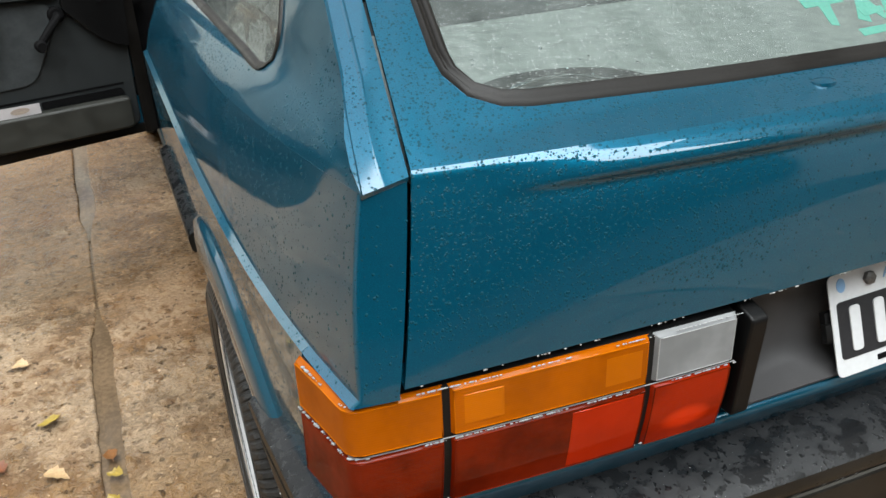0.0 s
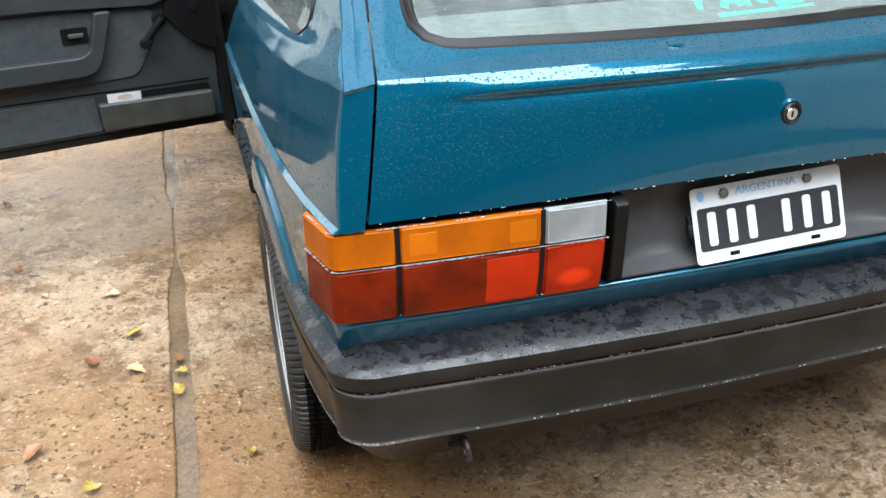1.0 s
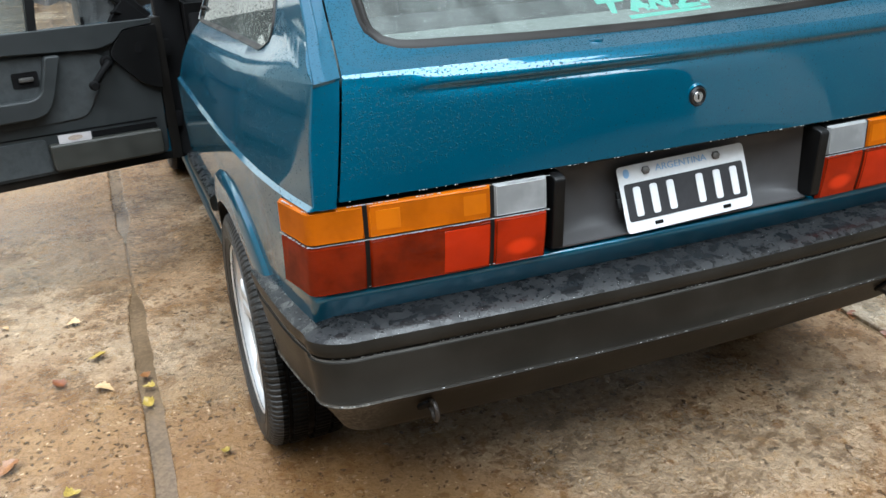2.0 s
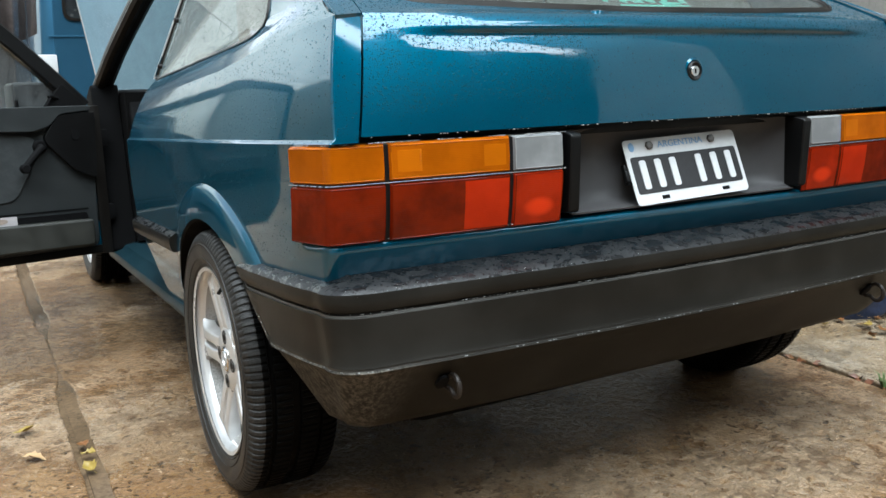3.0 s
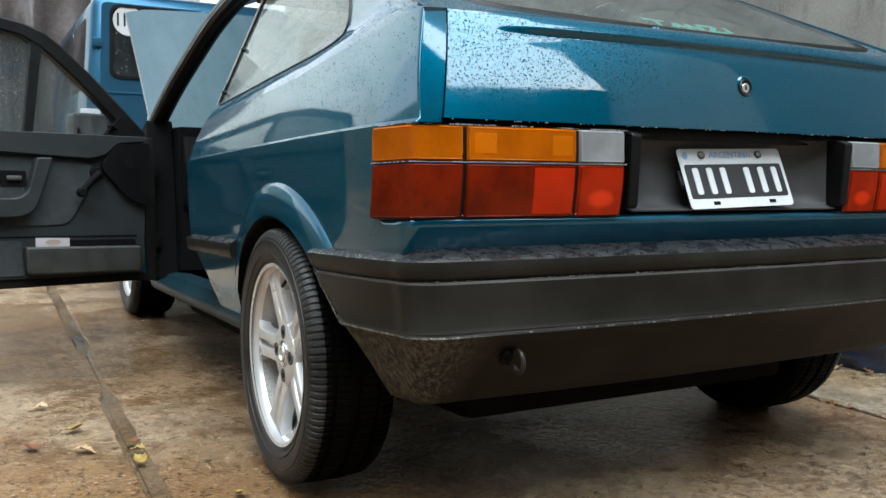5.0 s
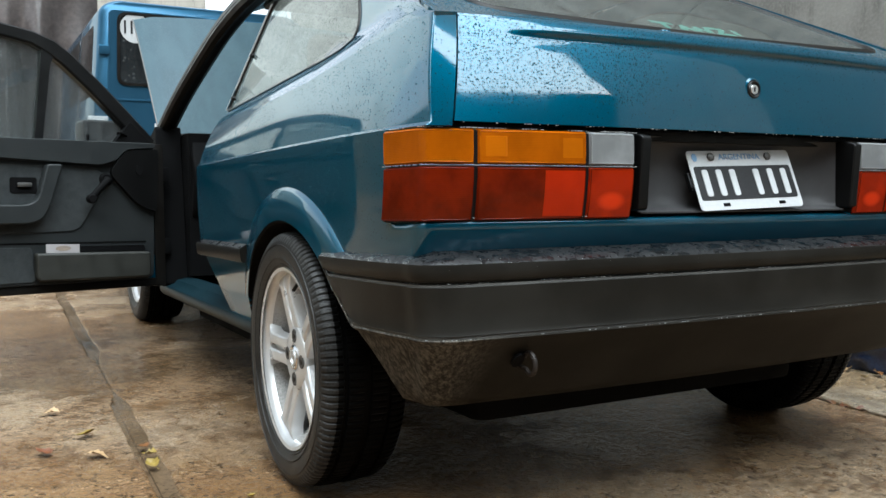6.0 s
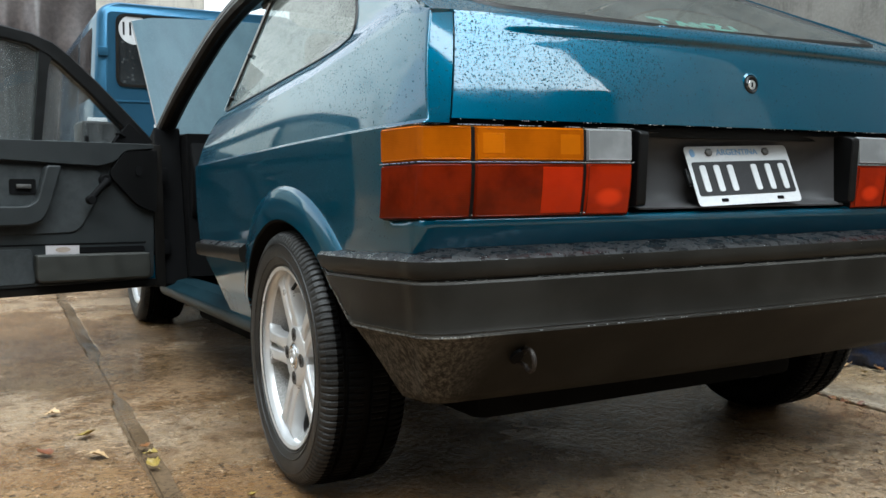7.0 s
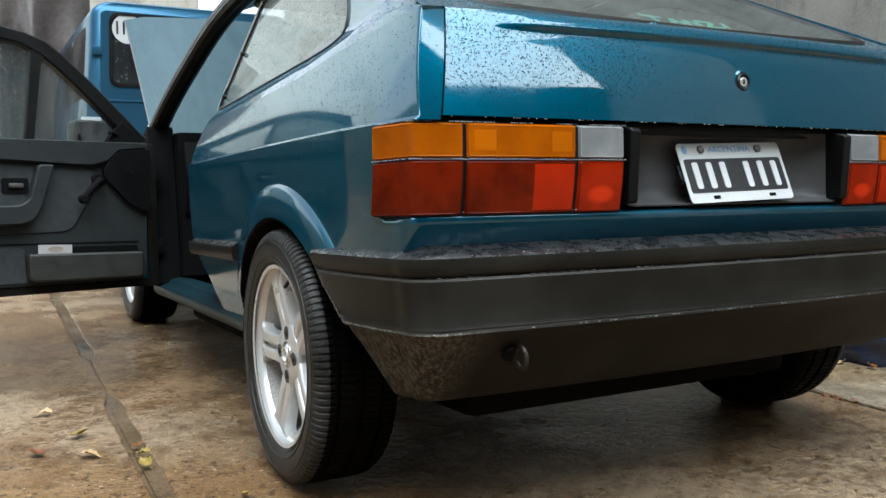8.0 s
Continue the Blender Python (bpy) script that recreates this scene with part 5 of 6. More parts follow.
cloth = rounded([(0.236, 0.765), (0.297, 0.654), (0.335, 0.590), (0.455, 0.586), (1.06, 0.590), (1.06, 0.842), (0.31, 0.829), (0.252, 0.815)], [0.03, 0.06, 0.05, 0.03, 0.03, 0.03, 0.02, 0.03], 6)
part("door_insert", prism(cloth, flat, 0.006, 0.013), DOORCLOTH, door, "lighter grey cloth insert", bevel=0.003)
# armrest bent up into a pull grip
grip = rounded([(0.398, 0.829), (0.452, 0.829), (0.486, 0.705), (0.520, 0.686), (1.0, 0.688), (1.0, 0.618), (0.513, 0.618), (0.468, 0.636), (0.444, 0.685)], [0.012, 0.012, 0.04, 0.04, 0.012, 0.012, 0.05, 0.05, 0.04], 6)
part("armrest", prism(grip, flat, 0.008, 0.056), DOORTRIM, door, "moulded armrest bent up into a pull grip", bevel=0.014)
hd = part("door_handle", prism(rounded([(0.478, 0.728), (0.566, 0.728), (0.566, 0.782), (0.478, 0.782)], 0.008, 4), flat, 0.012, 0.016), DARK, door, "recessed black inner handle")
part("handle_lever", box(0.495, 0.545, 0.016, 0.026, 0.748, 0.764, 0.005), STEEL, hd, "dull metal lever")
cr = part("window_winder", tube([(0.235, 0.016, 0.779), (0.235, 0.036, 0.777), (0.268, 0.048, 0.745), (0.302, 0.050, 0.708)], 0.012, 10), DARK, door, "black window winder")
part("winder_knob", capped([(0.014, 0.0), (0.017, 0.008), (0.017, 0.028), (0.013, 0.034)], 20, "y"), DARK, cr, m=Matrix.Translation((0.304, 0.040, 0.706)))
part("winder_boss", capped([(0.024, 0.0), (0.024, 0.01), (0.018, 0.016)], 24, "y"), DARK, cr, m=Matrix.Translation((0.235, 0.010, 0.779)))
# door pocket, its lip, the slot above it
pocket = part("door_pocket", prism(rounded([(0.083, 0.408), (0.494, 0.414), (0.496, 0.515), (0.083, 0.505)], [0.02, 0.02, 0.012, 0.012], 5), flat, 0.008, 0.050), POCKET, door, "olive grey door pocket holding a card", bevel=0.008)
part("pocket_slot", prism(rounded([(0.088, 0.508), (0.335, 0.512), (0.335, 0.534), (0.095, 0.530)], 0.006, 3), flat, 0.009, 0.012), DARK, door)
part("trim_seam", prism(rounded([(0.085, 0.5395), (1.06, 0.5530), (1.06, 0.5590), (0.085, 0.5455)], 0.002, 2), flat, 0.007, 0.0095), DARK, door, "dark seam across the trim")
card = part("card", prism([(0.345, 0.48), (0.461, 0.48), (0.461, 0.546), (0.345, 0.542)], flat, 0.036, 0.0375), PAPER, pocket, "white printed card in the pocket")
part("card_print", capped([(0.022, 0.0), (0.022, 0.0012)], 20, "y"), PAPERTAN, card, m=Matrix.Translation((0.402, 0.0373, 0.529)) @ Matrix.Diagonal((1.2, 1, 0.42, 1)))
part("lower_trim", prism(rounded([(0.49, 0.41), (0.92, 0.41), (1.06, 0.50), (1.06, 0.545), (0.50, 0.535)], 0.015, 4), flat, 0.006, 0.012), DOORCLOTH, door, "grey lower trim", bevel=0.003)
part("hinge_end_pad", prism(rounded([(0.048, 0.655), (0.12, 0.684), (0.226, 0.802), (0.165, 0.888), (0.034, 0.896)], [0.01, 0.03, 0.03, 0.03, 0.01], 5), flat, 0.006, 0.030), TRIMB, door, "dark moulded end pad", bevel=0.008)
part("pad_hole", capped([(0.018, 0.0), (0.018, 0.003)], 20, "y"), DARK, door, m=Matrix.Translation((0.112, 0.0305, 0.816)) @ Matrix.Diagonal((0.8, 1, 1.15, 1)))
# window frame: bar swept along its outline, the divider and the panes
top = [(0.045, 0.925), (0.13, 1.015), (0.25, 1.135), (0.345, 1.222), (0.40, 1.262), (0.47, 1.287), (0.60, 1.308), (0.85, 1.322), (1.02, 1.322), (1.06, 1.295), (1.10, 1.10), (1.125, 0.92)]
frame_rows = []
for i, (u, v) in enumerate(top):
    a, b = Vector(top[max(0, i - 1)]), Vector(top[min(len(top) - 1, i + 1)])
    e = (b - a).normalized()
    nr = Vector((e.y, -e.x))
    w = 0.043 if i < 5 else 0.034
    frame_rows.append([(u + nr.x * k, d, v + nr.y * k) for k, d in ((-0.012, -0.045), (-0.012, -0.004), (-0.006, 0.004), (w - 0.006, 0.004), (w, -0.004), (w, -0.045))])
frame_rows = [r + [r[0]] for r in frame_rows]
part("window_frame", sheet(frame_rows), TRIMB, door, "black door window frame")
part("divider", prism(rounded([(0.448, 0.91), (0.476, 0.91), (0.446, 1.20), (0.440, 1.285), (0.375, 1.25), (0.412, 1.20)], [0.0005, 0.0005, 0.03, 0.002, 0.002, 0.03], 5), flat, -0.04, 0.0), TRIMB, door, "upright divider of the door window", bevel=0.003)
p1 = part("vent_pane", prism([(0.12, 0.915), (0.455, 0.915), (0.425, 1.264), (0.40, 1.250), (0.25, 1.118)], flat, -0.024, -0.021), VENTGLASS, door, "small fixed pane running with rain")
p2 = part("door_pane", prism([(0.468, 0.915), (1.115, 0.915), (1.045, 1.295), (0.85, 1.312), (0.60, 1.30), (0.440, 1.272)], flat, -0.026, -0.023), DOORGLASS, door, "door pane running with rain")
p1.visible_shadow = p2.visible_shadow = False
# mirror foot and mirror outside
part("mirror_foot", prism(rounded([(0.05, 0.915), (0.20, 0.915), (0.135, 0.998)], 0.012, 4), flat, -0.02, 0.012), DARK, door, "black triangular mirror foot", bevel=0.003)
part("mirror_stalk", tube([(0.15, 0.008, 0.945), (0.178, 0.022, 0.955), (0.19, 0.03, 0.95)], 0.006, 8), DARK, door)
part("lock_button", tube([(0.285, -0.012, 0.915), (0.285, -0.012, 0.944)], 0.006, 8), DARK, door)
part("door_mirror", box(0.10, 0.27, -0.20, -0.09, 0.90, 1.01, 0.02, 3), TRIMB, door, "black door mirror housing")
part("door_bottom_seal", box(0.03, 0.925, -0.0545, -0.001, 0.3685, 0.399, 0.003), RUBBER, door, "black rubber along the lower edge")
part("door_end_seal", box(0.004, 0.045, -0.058, 0.002, 0.365, 0.918, 0.006), RUBBER, door, "black rubber along the hinge edge")
for z in (0.52, 0.80):
    part("hinge", box(-0.02, 0.05, -0.03, 0.0, z - 0.03, z + 0.03, 0.006), DARK, door)
part("hinge_pillar", prism(rounded([(2.34, 0.36), (2.52, 0.36), (2.56, 0.96), (2.42, 1.0)], 0.02, 4), lambda u, v, d: (d, u, v), -0.79, -0.69), DARK, car, bevel=0.006)
part("hinge_pillar", prism(rounded([(2.34, 0.36), (2.52, 0.36), (2.56, 0.96), (2.42, 1.0)], 0.02, 4), lambda u, v, d: (d, u, v), 0.69, 0.775), PAINT, car, bevel=0.006)
part("kick_trim", prism([(2.30, 0.40), (2.36, 0.40), (2.45, 0.96), (2.28, 0.96)], lambda u, v, d: (d, u, v), -0.69, -0.55), DARK, car, "dark footwell side trim")
# the closed door on the far side
rows = [[(x_side(y, z), y, z) for z in np.linspace(0.37, 0.90, 12)] for y in np.linspace(1.60, 2.40, 8)]
fd = part("far_door", sheet(rows), PAINT, car, "closed passenger door", thick=0.02)
pf = part("far_pane", mesh_bm([(0.74, 1.56, 0.91), (0.74, 2.46, 0.95), (0.62, 1.86, 1.33), (0.60, 1.42, 1.345)], [(0, 1, 2, 3)]), SIDEGLASS, fd, thick=0.003)
pf.visible_shadow = False


# ---- rain standing on the paint ----
def rain_drops(surface, count, seed, wanted, fade=lambda p: 0.0, water=RAINTEAL):
    """Small domes of water scattered over a panel, more where it looks up."""
    rnd = random.Random(seed)
    me = surface.data
    polys = [(p, p.area) for p in me.polygons if wanted(p.center, p.normal)]
    total, verts, faces = [], [], []
    acc = 0.0
    for p, a in polys:
        acc += a
        total.append(acc)
    for i in range(count):
        p = polys[min(len(polys) - 1, int(np.searchsorted(total, rnd.random() * acc)))][0]
        co = [me.vertices[v].co for v in p.vertices]
        u, v = rnd.random(), rnd.random()
        pos = co[0].lerp(co[1], u).lerp((co[3] if len(co) > 3 else co[2]).lerp(co[2], u), v)
        if noise.noise(pos * 5.0 + Vector((seed, 0, 0))) + 0.5 * rnd.random() + fade(pos) < 0.05:
            continue
        nrm = p.normal.copy()
        if nrm.x > 0.25 and pos.x < 0 or nrm.y > 0.5 or nrm.z < -0.4:
            nrm = -nrm
        r = 0.0006 + 0.0012 * rnd.random() ** 3
        tx = nrm.orthogonal().normalized()
        ty = nrm.cross(tx)
        base = len(verts)
        sx, sy = rnd.uniform(0.85, 1.2), rnd.uniform(0.85, 1.2)
        for k, h in ((1.0, -0.05), (0.72, 0.16)):
            for j in range(8):
                a = math.pi * j / 4
                verts.append(pos + r * k * (tx * (math.cos(a) * sx) + ty * (math.sin(a) * sy)) + nrm * (r * h))
        verts.append(pos + nrm * (r * 0.24))
        for j in range(8):
            q = (j + 1) % 8
            faces.append((base + j, base + q, base + 8 + q, base + 8 + j))
            faces.append((base + 8 + j, base + 8 + q, base + 16))
    ob_me = bpy.data.meshes.new("rain")
    ob_me.from_pydata(verts, [], faces)
    ob_me.materials.append(water)
    for p in ob_me.polygons:
        p.use_smooth = True
    ob = new("rain", ob_me)
    ob.parent = surface
    ob["label"] = "standing rain drops"
    return tagged(ob, kind="stuff")


for ob in list(scene.objects):
    if ob.name == "quarter_panel":
        rain_drops(ob, 10000, 1, lambda c, n: c.z > 0.60)
    elif ob.name == "side_upper":
        rain_drops(ob, 9000, 2, lambda c, n: True)
    elif ob.name == "tailgate":
        rain_drops(ob, 12000, 3, lambda c, n: c.z > 0.955 and c.y < 0.45, lambda p: 0.2)
        rain_drops(ob, 5500, 6, lambda c, n: c.x < -0.22 and 0.82 < c.z < 0.962, lambda p: 0.45 - 24 * max(0.0, 0.885 - p.z) - 9 * max(0.0, p.x + 0.36))
        rain_drops(ob, 1600, 4, lambda c, n: 0.81 < c.z < 0.97)
    elif ob.name == "quarter_window":
        rain_drops(ob, 2200, 10, lambda c, n: True, water=RAIN)
    elif ob.name == "rear_window":
        rain_drops(ob, 1800, 7, lambda c, n: True, water=RAIN)
    elif ob.name == "rear_bumper":
        rain_drops(ob, 900, 9, lambda c, n: c.x < 0.6, water=RAIN)
    elif ob.name == "bumper_ledge":
        rain_drops(ob, 3400, 8, lambda c, n: c.x < 0.5, water=RAIN)
    elif ob.name == "roof":
        rain_drops(ob, 500, 5, lambda c, n: True)


# ---- the yard ----
def slab(name, x0, x1, y0, y1, z0, material, label):
    """A cast slab with a softly broken edge."""
    nx, ny = max(2, int((x1 - x0) / 0.25)), max(2, int((y1 - y0) / 0.05))
    rows = []
    for j in range(ny + 1):
        y = lerp(y0, y1, j / ny)
        row = []
        for i in range(nx + 1):
            x = lerp(x0, x1, i / nx)
            z = z0 + 0.006 * (noise.noise(Vector((x * 0.7, y * 0.7, 3))))
            if i in (0, nx):
                x += 0.010 * noise.noise(Vector((x, y * 4, 1))) + 0.006 * noise.noise(Vector((x, y * 17, 5)))
            if name in ("slab_1", "slab_2") and i == (0 if name == "slab_1" else nx):
                x = lerp(x, -1.056 if name == "slab_1" else -1.060, min(1.0, max(0.0, min((y - 1.56) / 0.10, (2.28 - y) / 0.12))))
            row.append((x, y, z))
        rows.append(row)
    bm = sheet(rows)
    side0, side1 = [r[0] for r in rows], [r[-1] for r in rows]
    for line in (rows[0], rows[-1], side0, side1):
        join_bm(bm, sheet([line, [(x, y, z - 0.06) for x, y, z in line]]))
    return tagged(part(name, bm, material, bevel=0.006), label, "paving", kind="structure")


tagged(part("ground", sheet([[(x, y, -0.013) for x in (-60, -20, -6, -1.0, 1.0, 6, 20, 60)] for y in (-60, -20, -6, 0, 6, 20, 60)]), JOINT), "silty earth under the concrete slabs", "ground", kind="structure")
slab("slab_1", -1.034, 0.955, -3.4, 9.5, 0.0, CONCRETE, "wet brown concrete strip under the car")
slab("slab_2", -6.5, -1.083, -3.4, 9.5, 0.0, CONCRETE, "wet brown concrete slab beside the car")
slab("slab_3", 0.982, 4.2, -3.4, 9.5, 0.003, CONCRETE2, "paler dry concrete slab")


# unseen dark ground, added to dim the tailgate's reflection and low bounce light
tagged(part("road", sheet([[(x, y, 0.0) for x in (-40, -10, -3, 3, 10, 40)] for y in (-12.9, -9, -6, -3.42)]), ASPHALT), "unseen wet dark asphalt, added to dim what the tailgate reflects", "road", kind="structure")


puddle = part("puddle", sheet([[(x, y, 0.0) for x in np.linspace(-1.5, 1.5, 13)] for y in np.linspace(-1.5, 1.5, 13)]), PUDDLE, m=Matrix.Translation((-1.25, 1.95, 0.0085)) @ pose(0, 0, 0, 0, 0, 8) @ Matrix.Diagonal((1.35, 0.42, 1, 1)))
tagged(puddle, "thin film of rain water standing on the concrete beside the sill", "puddle")


def joint_fill(name, y0, y1, z0, x0, x1, material, label):
    rows = []
    n = int((y1 - y0) / 0.04)
    for j in range(n + 1):
        y = lerp(y0, y1, j / n)
        rows.append([(x, y, z0 + 0.003 * noise.noise(Vector((x * 30, y * 6, 2)))) for x in np.linspace(x0, x1, 6)])
    return tagged(part(name, sheet(rows), material, thick=0.01), label, "joint filling", kind="structure")


joint_fill("trim_1", -3.4, 1.70, -0.006, -1.071, -1.02, JOINT, "brown silt lying in the slab joint")
joint_fill("trim_2", 2.10, 9.5, -0.004, -1.075, -1.02, JOINT, "brown silt lying in the slab joint, further in")


def wall(name, x0, x1, y0, y1, h, material, label):
    return tagged(part(name, box(x0, x1, y0, y1, -0.05, h, 0.01), material), label, "wall", kind="structure")


# upper parts are unseen, added to keep sky out of the car's reflections
wall("wall_east", 2.55, 2.75, -2.0, 2.6, 8.0, WALLGREY, "stained grey rendered wall along the yard, raised unseen to block sky")
wall("wall_east_high", 2.55, 2.75, 2.602, 11.0, 14.0, WALLGREY, "stretch of the stained grey wall, raised further unseen to block sky")
wall("wall_north_low", 1.19, 2.75, 10.2, 10.4, 2.45, WALLGREY, "lower stretch of the end wall")
wall("wall_north", -1.8, 1.17, 10.2, 10.4, 3.2, WALLTAN, "grey brown rendered wall at the yard's end")
# unseen stretch, paler than the rest to brighten the quarter panel's reflection
wall("wall_north_pale", -6.7, -1.802, 10.2, 10.4, 3.2, WALLGREEN, "unseen stretch of the end wall, made pale for the side's reflection")
# unseen wall, added and tinted to give the side panel a tan reflection
wall("wall_west", -6.7, -6.5, 3.5, 10.3, 2.6, WALLOLIVE, "unseen tan wall along the yard, coloured for the side's reflection")
# unseen wall, added to cut sky light from the west
wall("wall_west_mask", -6.8, -6.5, -9.0, 3.49, 8.5, WALLTAN, "unseen pale wall, added to block and bounce side light")
# unseen wall: slope edges the mirrored sky, tall end blocks low light
tagged(part("wall_south", prism([(-9.0, -0.05), (14.0, -0.05), (14.0, 2.6), (10.0, 7.2), (8.0, 8.7), (6.6, 10.4), (5.8, 11.7), (5.2, 12.4), (4.6, 15.5), (-9.0, 15.5)], lambda u, v, d: (u, d, v), -13.2, -13.0), WALLDARK), "unseen dark wall across the street, outlined to edge the reflected sky", "wall", kind="structure")


# unseen wall, added to bound the bright patch mirrored in the tailgate
tagged(part("wall_east_mask", prism([(-2.2, -0.05), (-5.9, -0.05), (-5.9, 3.6), (-6.05, 3.9), (-6.42, 5.1), (-6.6, 6.2), (-6.6, 8.6), (-2.2, 8.6)], lambda u, v, d: (d, u, v), 4.5, 4.8), WALLGREEN), "unseen pale wall, outlined to edge the sky mirrored in the tailgate", "wall", kind="structure")


# unseen wall, added as a pale surface for the car's side to mirror
wall("wall_north_bounce", -10.8, -1.6, 14.0, 14.3, 8.5, WALLGREEN, "unseen pale wall, added for the car's side to reflect")


# hanging sheet of plastic at the yard's end
def hanging_sheet():
    rows = []
    for j in range(15):
        t = j / 14
        row = []
        for i in range(60):
            u = i / 59
            row.append((lerp(-1.62, -0.26, u), 9.0 + min(1.0, t * 3) * (0.15 * math.sin(u * 25 + 2.6 * math.sin(u * 3) + 0.7 * math.sin(t * 3)) * (0.5 + 0.5 * t) + 0.15 * noise.noise(Vector((u * 2.5, t * 3, 0)))), lerp(2.62, 0.0, t)))
        rows.append(row)
    return tagged(part("plastic_sheet", sheet(rows), TARP, thick=0.002), "grey brown plastic sheet hung in folds across the yard", "tarpaulin")


hanging_sheet()
tagged(part("line", tube([(-6.5, 9.0, 2.62), (2.55, 9.0, 2.62)], 0.006, 8), STEEL), "wire that carries the hung sheet", "wire")


# ---- blue van ----
VX, VY, VW, VH = -0.70, 5.5, 1.62, 1.86
van = thing("van", "blue panel van with a round white speed sticker", "van", m=Matrix.Translation((VX, VY, 0)))


def van_body():
    sec = rounded([(0.0, 0.32), (-0.0, 0.95), (0.055, VH - 0.06), (0.16, VH), (VW - 0.16, VH), (VW - 0.055, VH - 0.06), (VW, 0.95), (VW, 0.32)], [0.05, 0.1, 0.08, 0.08, 0.08, 0.08, 0.1, 0.05], 5)
    rows = []
    for y, ins in ((0.0, 0.03), (0.012, 0.012), (0.035, 0.0), (1.2, 0.0), (2.6, 0.0), (3.3, 0.02)):
        c = (VW / 2, 1.0)
        rows.append([(lerp(u, c[0], ins), y, lerp(v, c[1], ins * 0.6)) for u, v in sec])
    bm = sheet(rows, closed=True)
    for r in (rows[0], rows[-1]):
        vs = [bm.verts.new(p) for p in r]
        bm.faces.new(vs)
    return part("van_body", bm, VANPAINT, van, sharp=40)


van_body()
face = lambda u, v, d: (u, -d, v)
part("rear_door", prism(rounded([(0.07, 0.42), (VW / 2 - 0.004, 0.42), (VW / 2 - 0.004, VH - 0.07), (0.12, VH - 0.07)], 0.04, 4), face, -0.005, 0.012), VANPAINT, van, "blue rear door", bevel=0.005)
part("rear_door", prism(rounded([(VW / 2 + 0.004, 0.42), (VW - 0.07, 0.42), (VW - 0.12, VH - 0.07), (VW / 2 + 0.004, VH - 0.07)], 0.04, 4), face, -0.005, 0.012), VANPAINT, van, "blue rear door", bevel=0.005)
for x0 in (0.18, VW / 2 + 0.06):
    vw = part("van_window", prism(rounded([(x0, 1.27), (x0 + 0.50, 1.27), (x0 + 0.50, 1.76), (x0 + 0.01, 1.76)], 0.06, 5), face, 0.010, 0.016), VANGLASS, van, "dark rear window")
    ring = rounded([(x0 - 0.015, 1.255), (x0 + 0.515, 1.255), (x0 + 0.515, 1.775), (x0 - 0.005, 1.775)], 0.07, 5)
    inn = rounded([(x0 + 0.004, 1.274), (x0 + 0.496, 1.274), (x0 + 0.496, 1.756), (x0 + 0.014, 1.756)], 0.06, 5)
    part("window_rubber", sheet([[face(u, v, 0.012) for u, v in ring], [face(u, v, 0.022) for u, v in ring], [face(u, v, 0.022) for u, v in inn], [face(u, v, 0.014) for u, v in inn]], closed=True), RUBBER, vw)
st = part("speed_sticker", capped([(0.105, -0.0165), (0.105, -0.018)], 40, "y"), WHITE, van, "round white sticker with black figures", m=Matrix.Translation((0.298, 0, 1.665)))
num = bpy.data.curves.new("figures", "FONT")
num.body, num.size, num.align_x, num.align_y, num.extrude = "110", 0.125, "LEFT", "CENTER", 0.0006
num.offset = 0.0035
tmp = new("figures", num)
figs = bpy.data.meshes.new_from_object(tmp.evaluated_get(bpy.context.evaluated_depsgraph_get()))
bpy.data.objects.remove(tmp)
figs.materials.append(PLATEBLACK)
fo = new("figures", figs)
fo.parent, fo.matrix_basis = st, Matrix.Translation((-0.093, -0.0185, 0)) @ pose(0, 0, 0, 90) @ Matrix.Diagonal((0.72, 1, 1, 1))
for z in (1.50, 0.75):
    part("door_hinge", box(0.045, 0.12, -0.026, -0.008, z - 0.032, z + 0.032, 0.006), VANPAINT, van, "painted outside hinge")
part("waist_line", box(0.06, VW - 0.06, -0.018, -0.010, 1.145, 1.160, 0.003), VANPAINT, van)
part("van_bumper", box(-0.03, VW + 0.03, -0.14, 0.02, 0.40, 0.60, 0.03, 3), TRIMB, van, "dark rear bumper")
vp = part("van_plate", box(0.42, 0.72, -0.022, -0.012, 0.86, 0.99, 0.004), WHITE, van, "white number plate with plain bars")
for i in range(5):
    part("plate_bar", box(0.45 + i * 0.052, 0.48 + i * 0.052, -0.025, -0.020, 0.885, 0.955, 0.002), PLATEBLACK, vp)
part("van_pale_block", box(-0.035, 0.10, -0.03, 0.0, 0.87, 1.03, 0.01), WHITE, van, "plain pale block at the van's rear corner")
for y in (0.25, 1.25):
    part("side_pane", prism(rounded([(y, 1.18), (y + 0.9, 1.18), (y + 0.9, 1.70), (y, 1.70)], 0.05, 4), lambda u, v, d: (0.02 + 0.06 * (v - 0.95) - d, u, v), 0.012, 0.02), VANGLASS, van, "dark side window")
for x in (0.12, VW - 0.12):
    for y in (0.7, 2.7):
        part("van_wheel", capped([(0.20, -0.08), (0.29, -0.075), (0.31, -0.05), (0.31, 0.05), (0.29, 0.075), (0.20, 0.08)], 32, "x"), TYRE, van, m=Matrix.Translation((x, y, 0.31)))


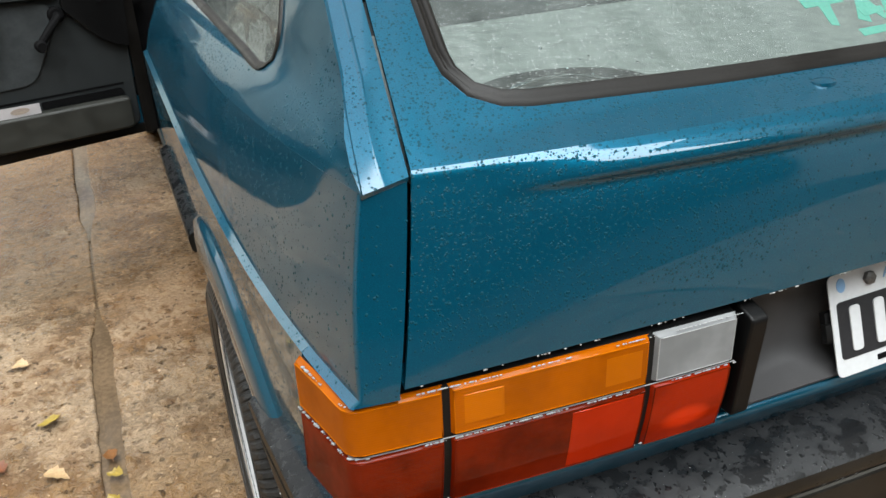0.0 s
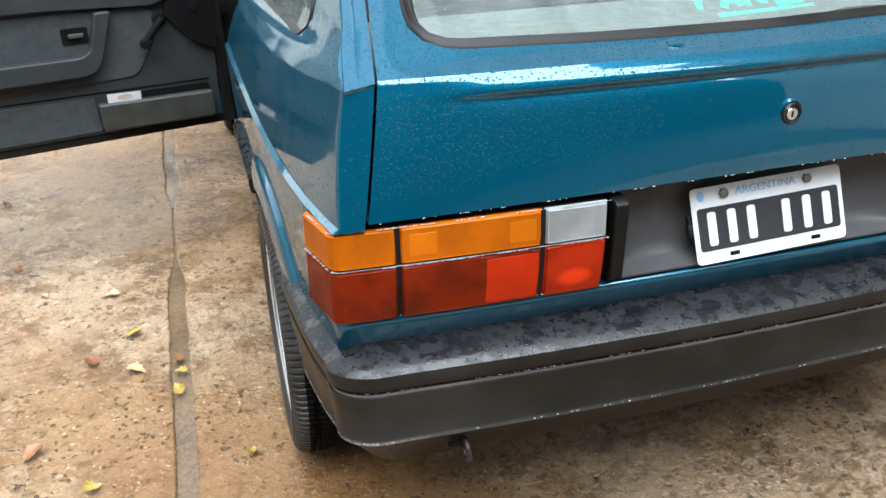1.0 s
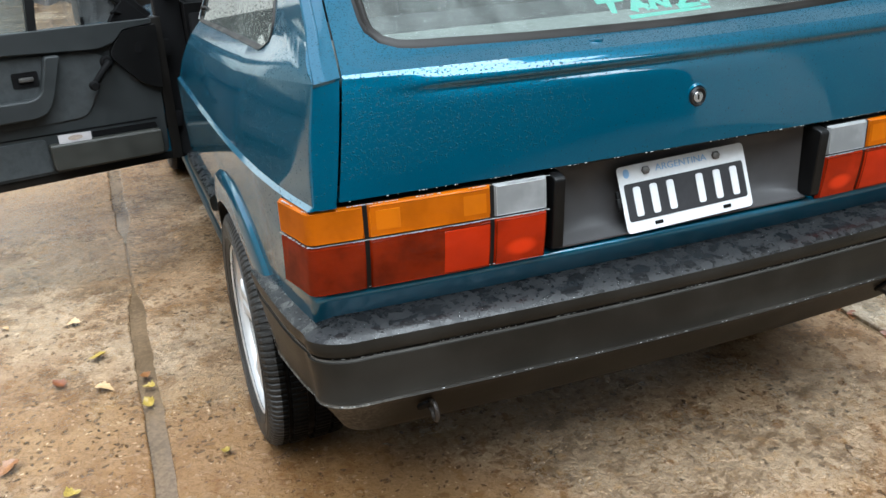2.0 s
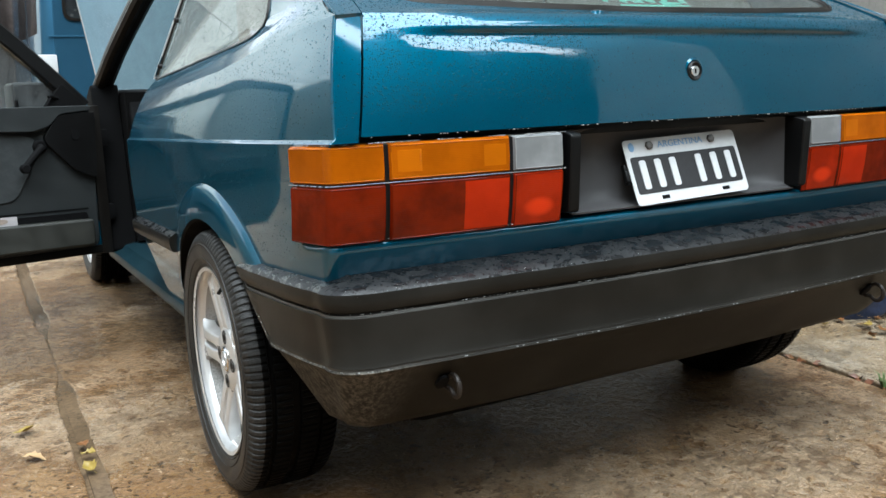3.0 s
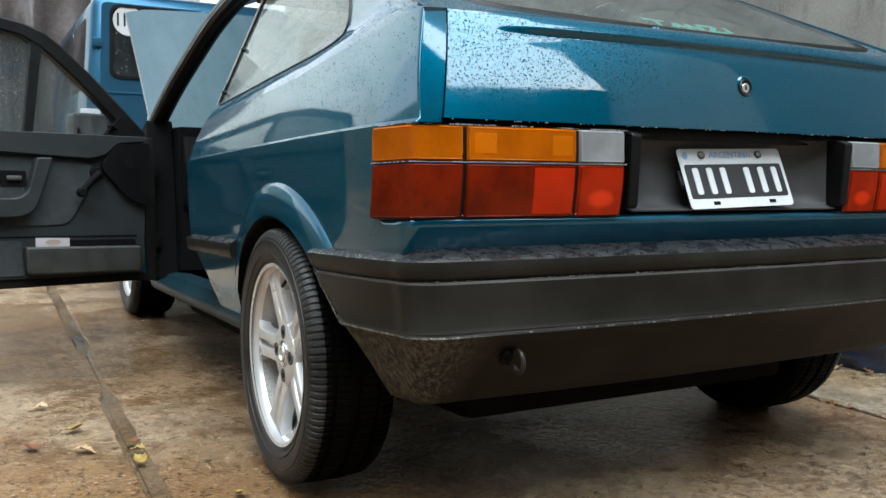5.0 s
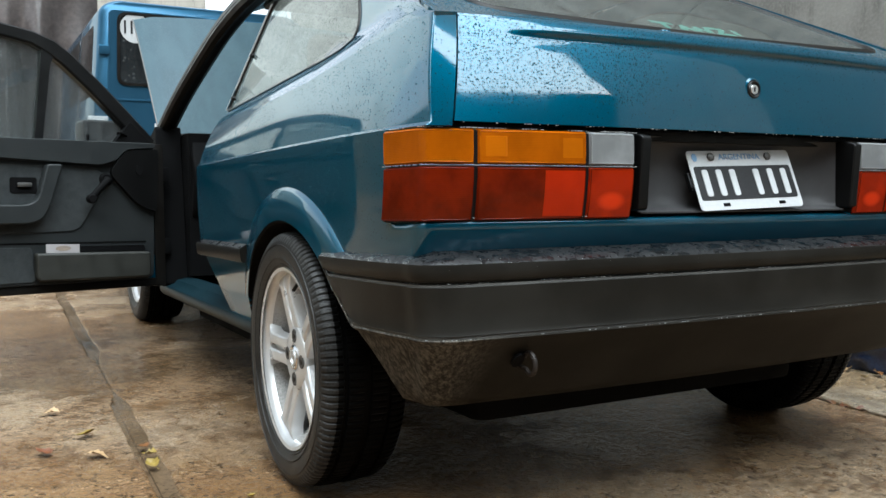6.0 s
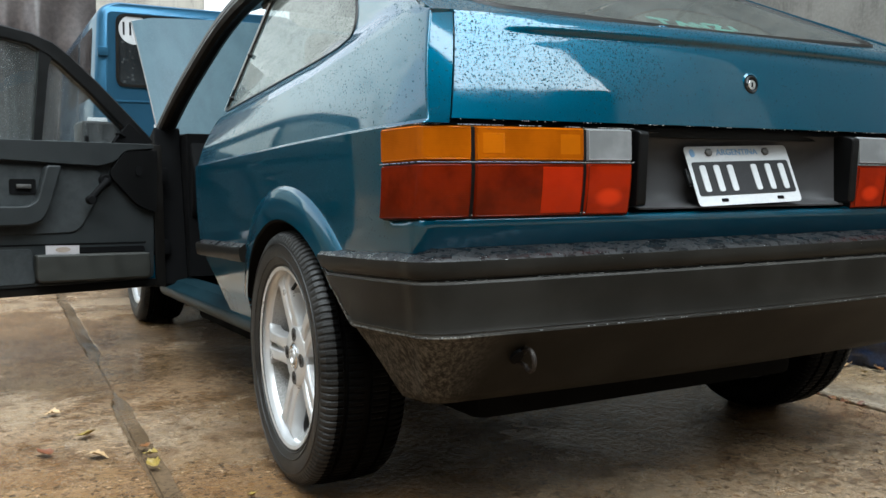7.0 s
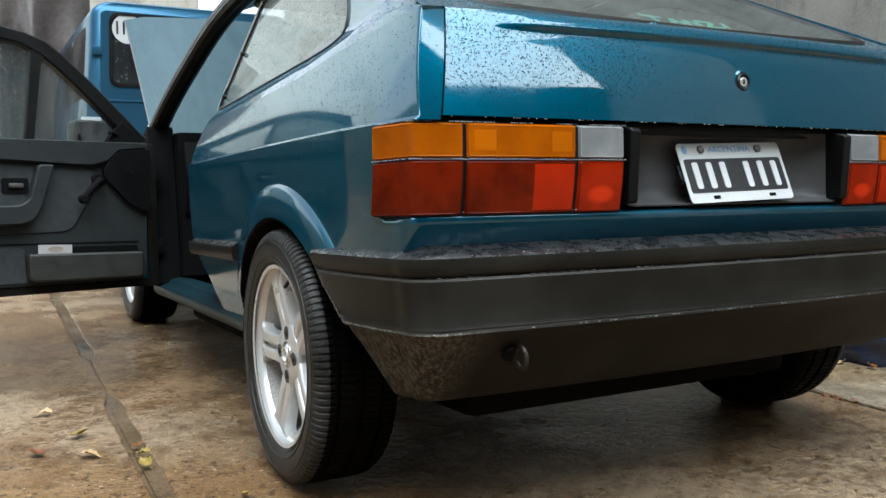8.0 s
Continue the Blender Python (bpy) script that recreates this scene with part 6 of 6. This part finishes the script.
# ---- bags by the far wall ----
def bag(name, x, y, r, h, material, seed, label):
    rows = []
    for j in range(41):
        t = j / 40
        row = []
        for i in range(56):
            a = 2 * math.pi * i / 56
            rr = r * (0.85 + 0.3 * math.sin(math.pi * min(1, t * 1.1 + 0.15))) * (1 - 0.75 * max(0, t - 0.72) / 0.28)
            rr *= 1 + 0.16 * noise.noise(Vector((math.cos(a) * 2, math.sin(a) * 2, t * 5 + seed)))
            rr += r * 0.05 * abs(math.sin(t * 17 + 1.5 * noise.noise(Vector((a * 1.5, seed, t * 2))))) + r * 0.05 * noise.noise(Vector((a * 5, t * 14, seed)))
            row.append((x + rr * math.cos(a), y + rr * math.sin(a), h * t))
        rows.append(row)
    bm = sheet(rows, closed=True)
    vs = [bm.verts.new(p) for p in rows[-1]]
    bm.faces.new(vs)
    return tagged(part(name, bm, material, sharp=60), label, "sack")


bag("sack", 1.58, 0.90, 0.17, 0.42, BAGBLUE, 1, "crumpled dark blue plastic sack on the concrete")
bag("sack", 1.83, 0.72, 0.15, 0.40, BAGBLACK, 5, "black plastic sack leaning by the wall")


# ---- fallen leaves ----
def leaf_mesh(seed, material):
    rnd = random.Random(seed)
    rows = []
    curl, bend = rnd.uniform(0.7, 1.6), rnd.uniform(-0.6, 0.9)
    for i in range(9):
        t = i / 8
        w = 0.36 * math.sin(math.pi * t ** 0.75) * (1 + 0.18 * math.sin(t * 23 + seed)) + 0.01
        rows.append([(w * s, t - 0.5, curl * w * w * s * s * 1.6 + bend * (t - 0.5) ** 2 + 0.03 * rnd.uniform(-1, 1)) for s in (-1, -0.5, 0, 0.5, 1)])
    bm = sheet(rows)
    join_bm(bm, tube([(0, -0.5, 0.02), (0.02, -0.72, 0.05)], 0.015, 5))
    me_ob = part("leaf", bm, material, thick=0.0)
    data = me_ob.data
    bpy.data.objects.remove(me_ob)
    return data


LEAVES = {k: [leaf_mesh(10 * i + j, m) for j in range(3)] for i, (k, m) in enumerate((("y", LEAFY), ("o", LEAFO), ("r", LEAFR), ("t", LEAFT)))}
WORDS = {"y": "yellow", "o": "orange", "r": "red brown", "t": "tan"}


def leaf(kind, x, y, size, turn, z=0.004):
    ob = new("leaf", LEAVES[kind][int(abs(turn)) % 3])
    ob.matrix_basis = Matrix.Translation((x, y, z + size * 0.12)) @ pose(0, 0, 0, 14 * math.sin(turn), 16 * math.cos(turn * 1.7), turn) @ Matrix.Diagonal((size, size, size * 0.8, 1))
    return tagged(ob, f"curled {WORDS[kind]} leaf fallen on the wet concrete", "leaf", "fallen leaves")


for row in (("t", -1.172, 1.058, 0.050, 250), ("r", -1.291, 1.130, 0.045, 40), ("y", -1.183, 1.236, 0.048, 100), ("o", -1.062, 1.075, 0.040, 10), ("y", -1.058, 1.01, 0.035, 60), ("y", -1.065, 0.93, 0.04, 20), ("t", -1.25, 1.49, 0.04, 75), ("o", -1.40, 0.78, 0.055, 130), ("y", -1.26, 0.62, 0.04, 300), ("y", -0.905, 0.635, 0.032, 350), ("r", -1.55, 1.75, 0.035, 20), ("r", -1.66, 2.3, 0.04, 110), ("o", -0.72, 0.25, 0.03, 200), ("o", -0.40, 0.20, 0.03, 40), ("o", 0.10, -0.05, 0.03, 80), ("o", -0.55, 0.22, 0.022, 10), ("t", -1.45, 1.55, 0.03, 220), ("r", -1.7, 1.2, 0.05, 160)):
    leaf(row[0], row[1], row[2], row[3] * 1.08, row[4])
rnd = random.Random(4)
for i in range(46):
    leaf(rnd.choice("ootryo"), rnd.uniform(1.35, 2.45), rnd.uniform(0.45, 1.9), rnd.uniform(0.025, 0.05), rnd.uniform(0, 360), 0.004 + 0.006 * rnd.random())
for i in range(26):
    leaf(rnd.choice("rroo"), 0.97 + rnd.uniform(-0.015, 0.015), rnd.uniform(-0.4, 0.75), rnd.uniform(0.02, 0.035), rnd.uniform(0, 360), -0.006)


def weed(x, y, seed):
    rnd = random.Random(seed)
    bm = bmesh.new()
    for i in range(16):
        a, l = rnd.uniform(0, 6.28), rnd.uniform(0.02, 0.05)
        dx, dy = math.cos(a), math.sin(a)
        pts = [(x + dx * 0.004, y + dy * 0.004, -0.02), (x + dx * l * 0.5, y + dy * l * 0.5, l * 0.7), (x + dx * l, y + dy * l, l * 0.8)]
        w = 0.003
        rows = [[(px - dy * w * k, py + dx * w * k, pz) for k in (-1, 1)] for px, py, pz in pts]
        rows[-1] = [rows[-1][0], tuple(v + 0.0004 for v in rows[-1][0])]
        join_bm(bm, sheet(rows))
    return tagged(part("weed", bm, GREEN), "small green weed in the slab joint", "weed")


for i in range(60):
    leaf(rnd.choice("ootryot"), rnd.uniform(1.30, 2.0), rnd.uniform(0.50, 0.78), rnd.uniform(0.025, 0.045), rnd.uniform(0, 360), 0.004 + 0.012 * rnd.random())
weed(0.97, 0.30, 1), weed(0.975, 0.22, 2), weed(0.965, 0.05, 3)


# three levels at most: thing, part, sub-part
for ob in list(scene.objects):
    while ob.parent and ob.parent.parent and ob.parent.parent.parent:
        up = ob.parent
        ob.matrix_basis = up.matrix_basis @ ob.matrix_basis
        ob.parent = up.parent
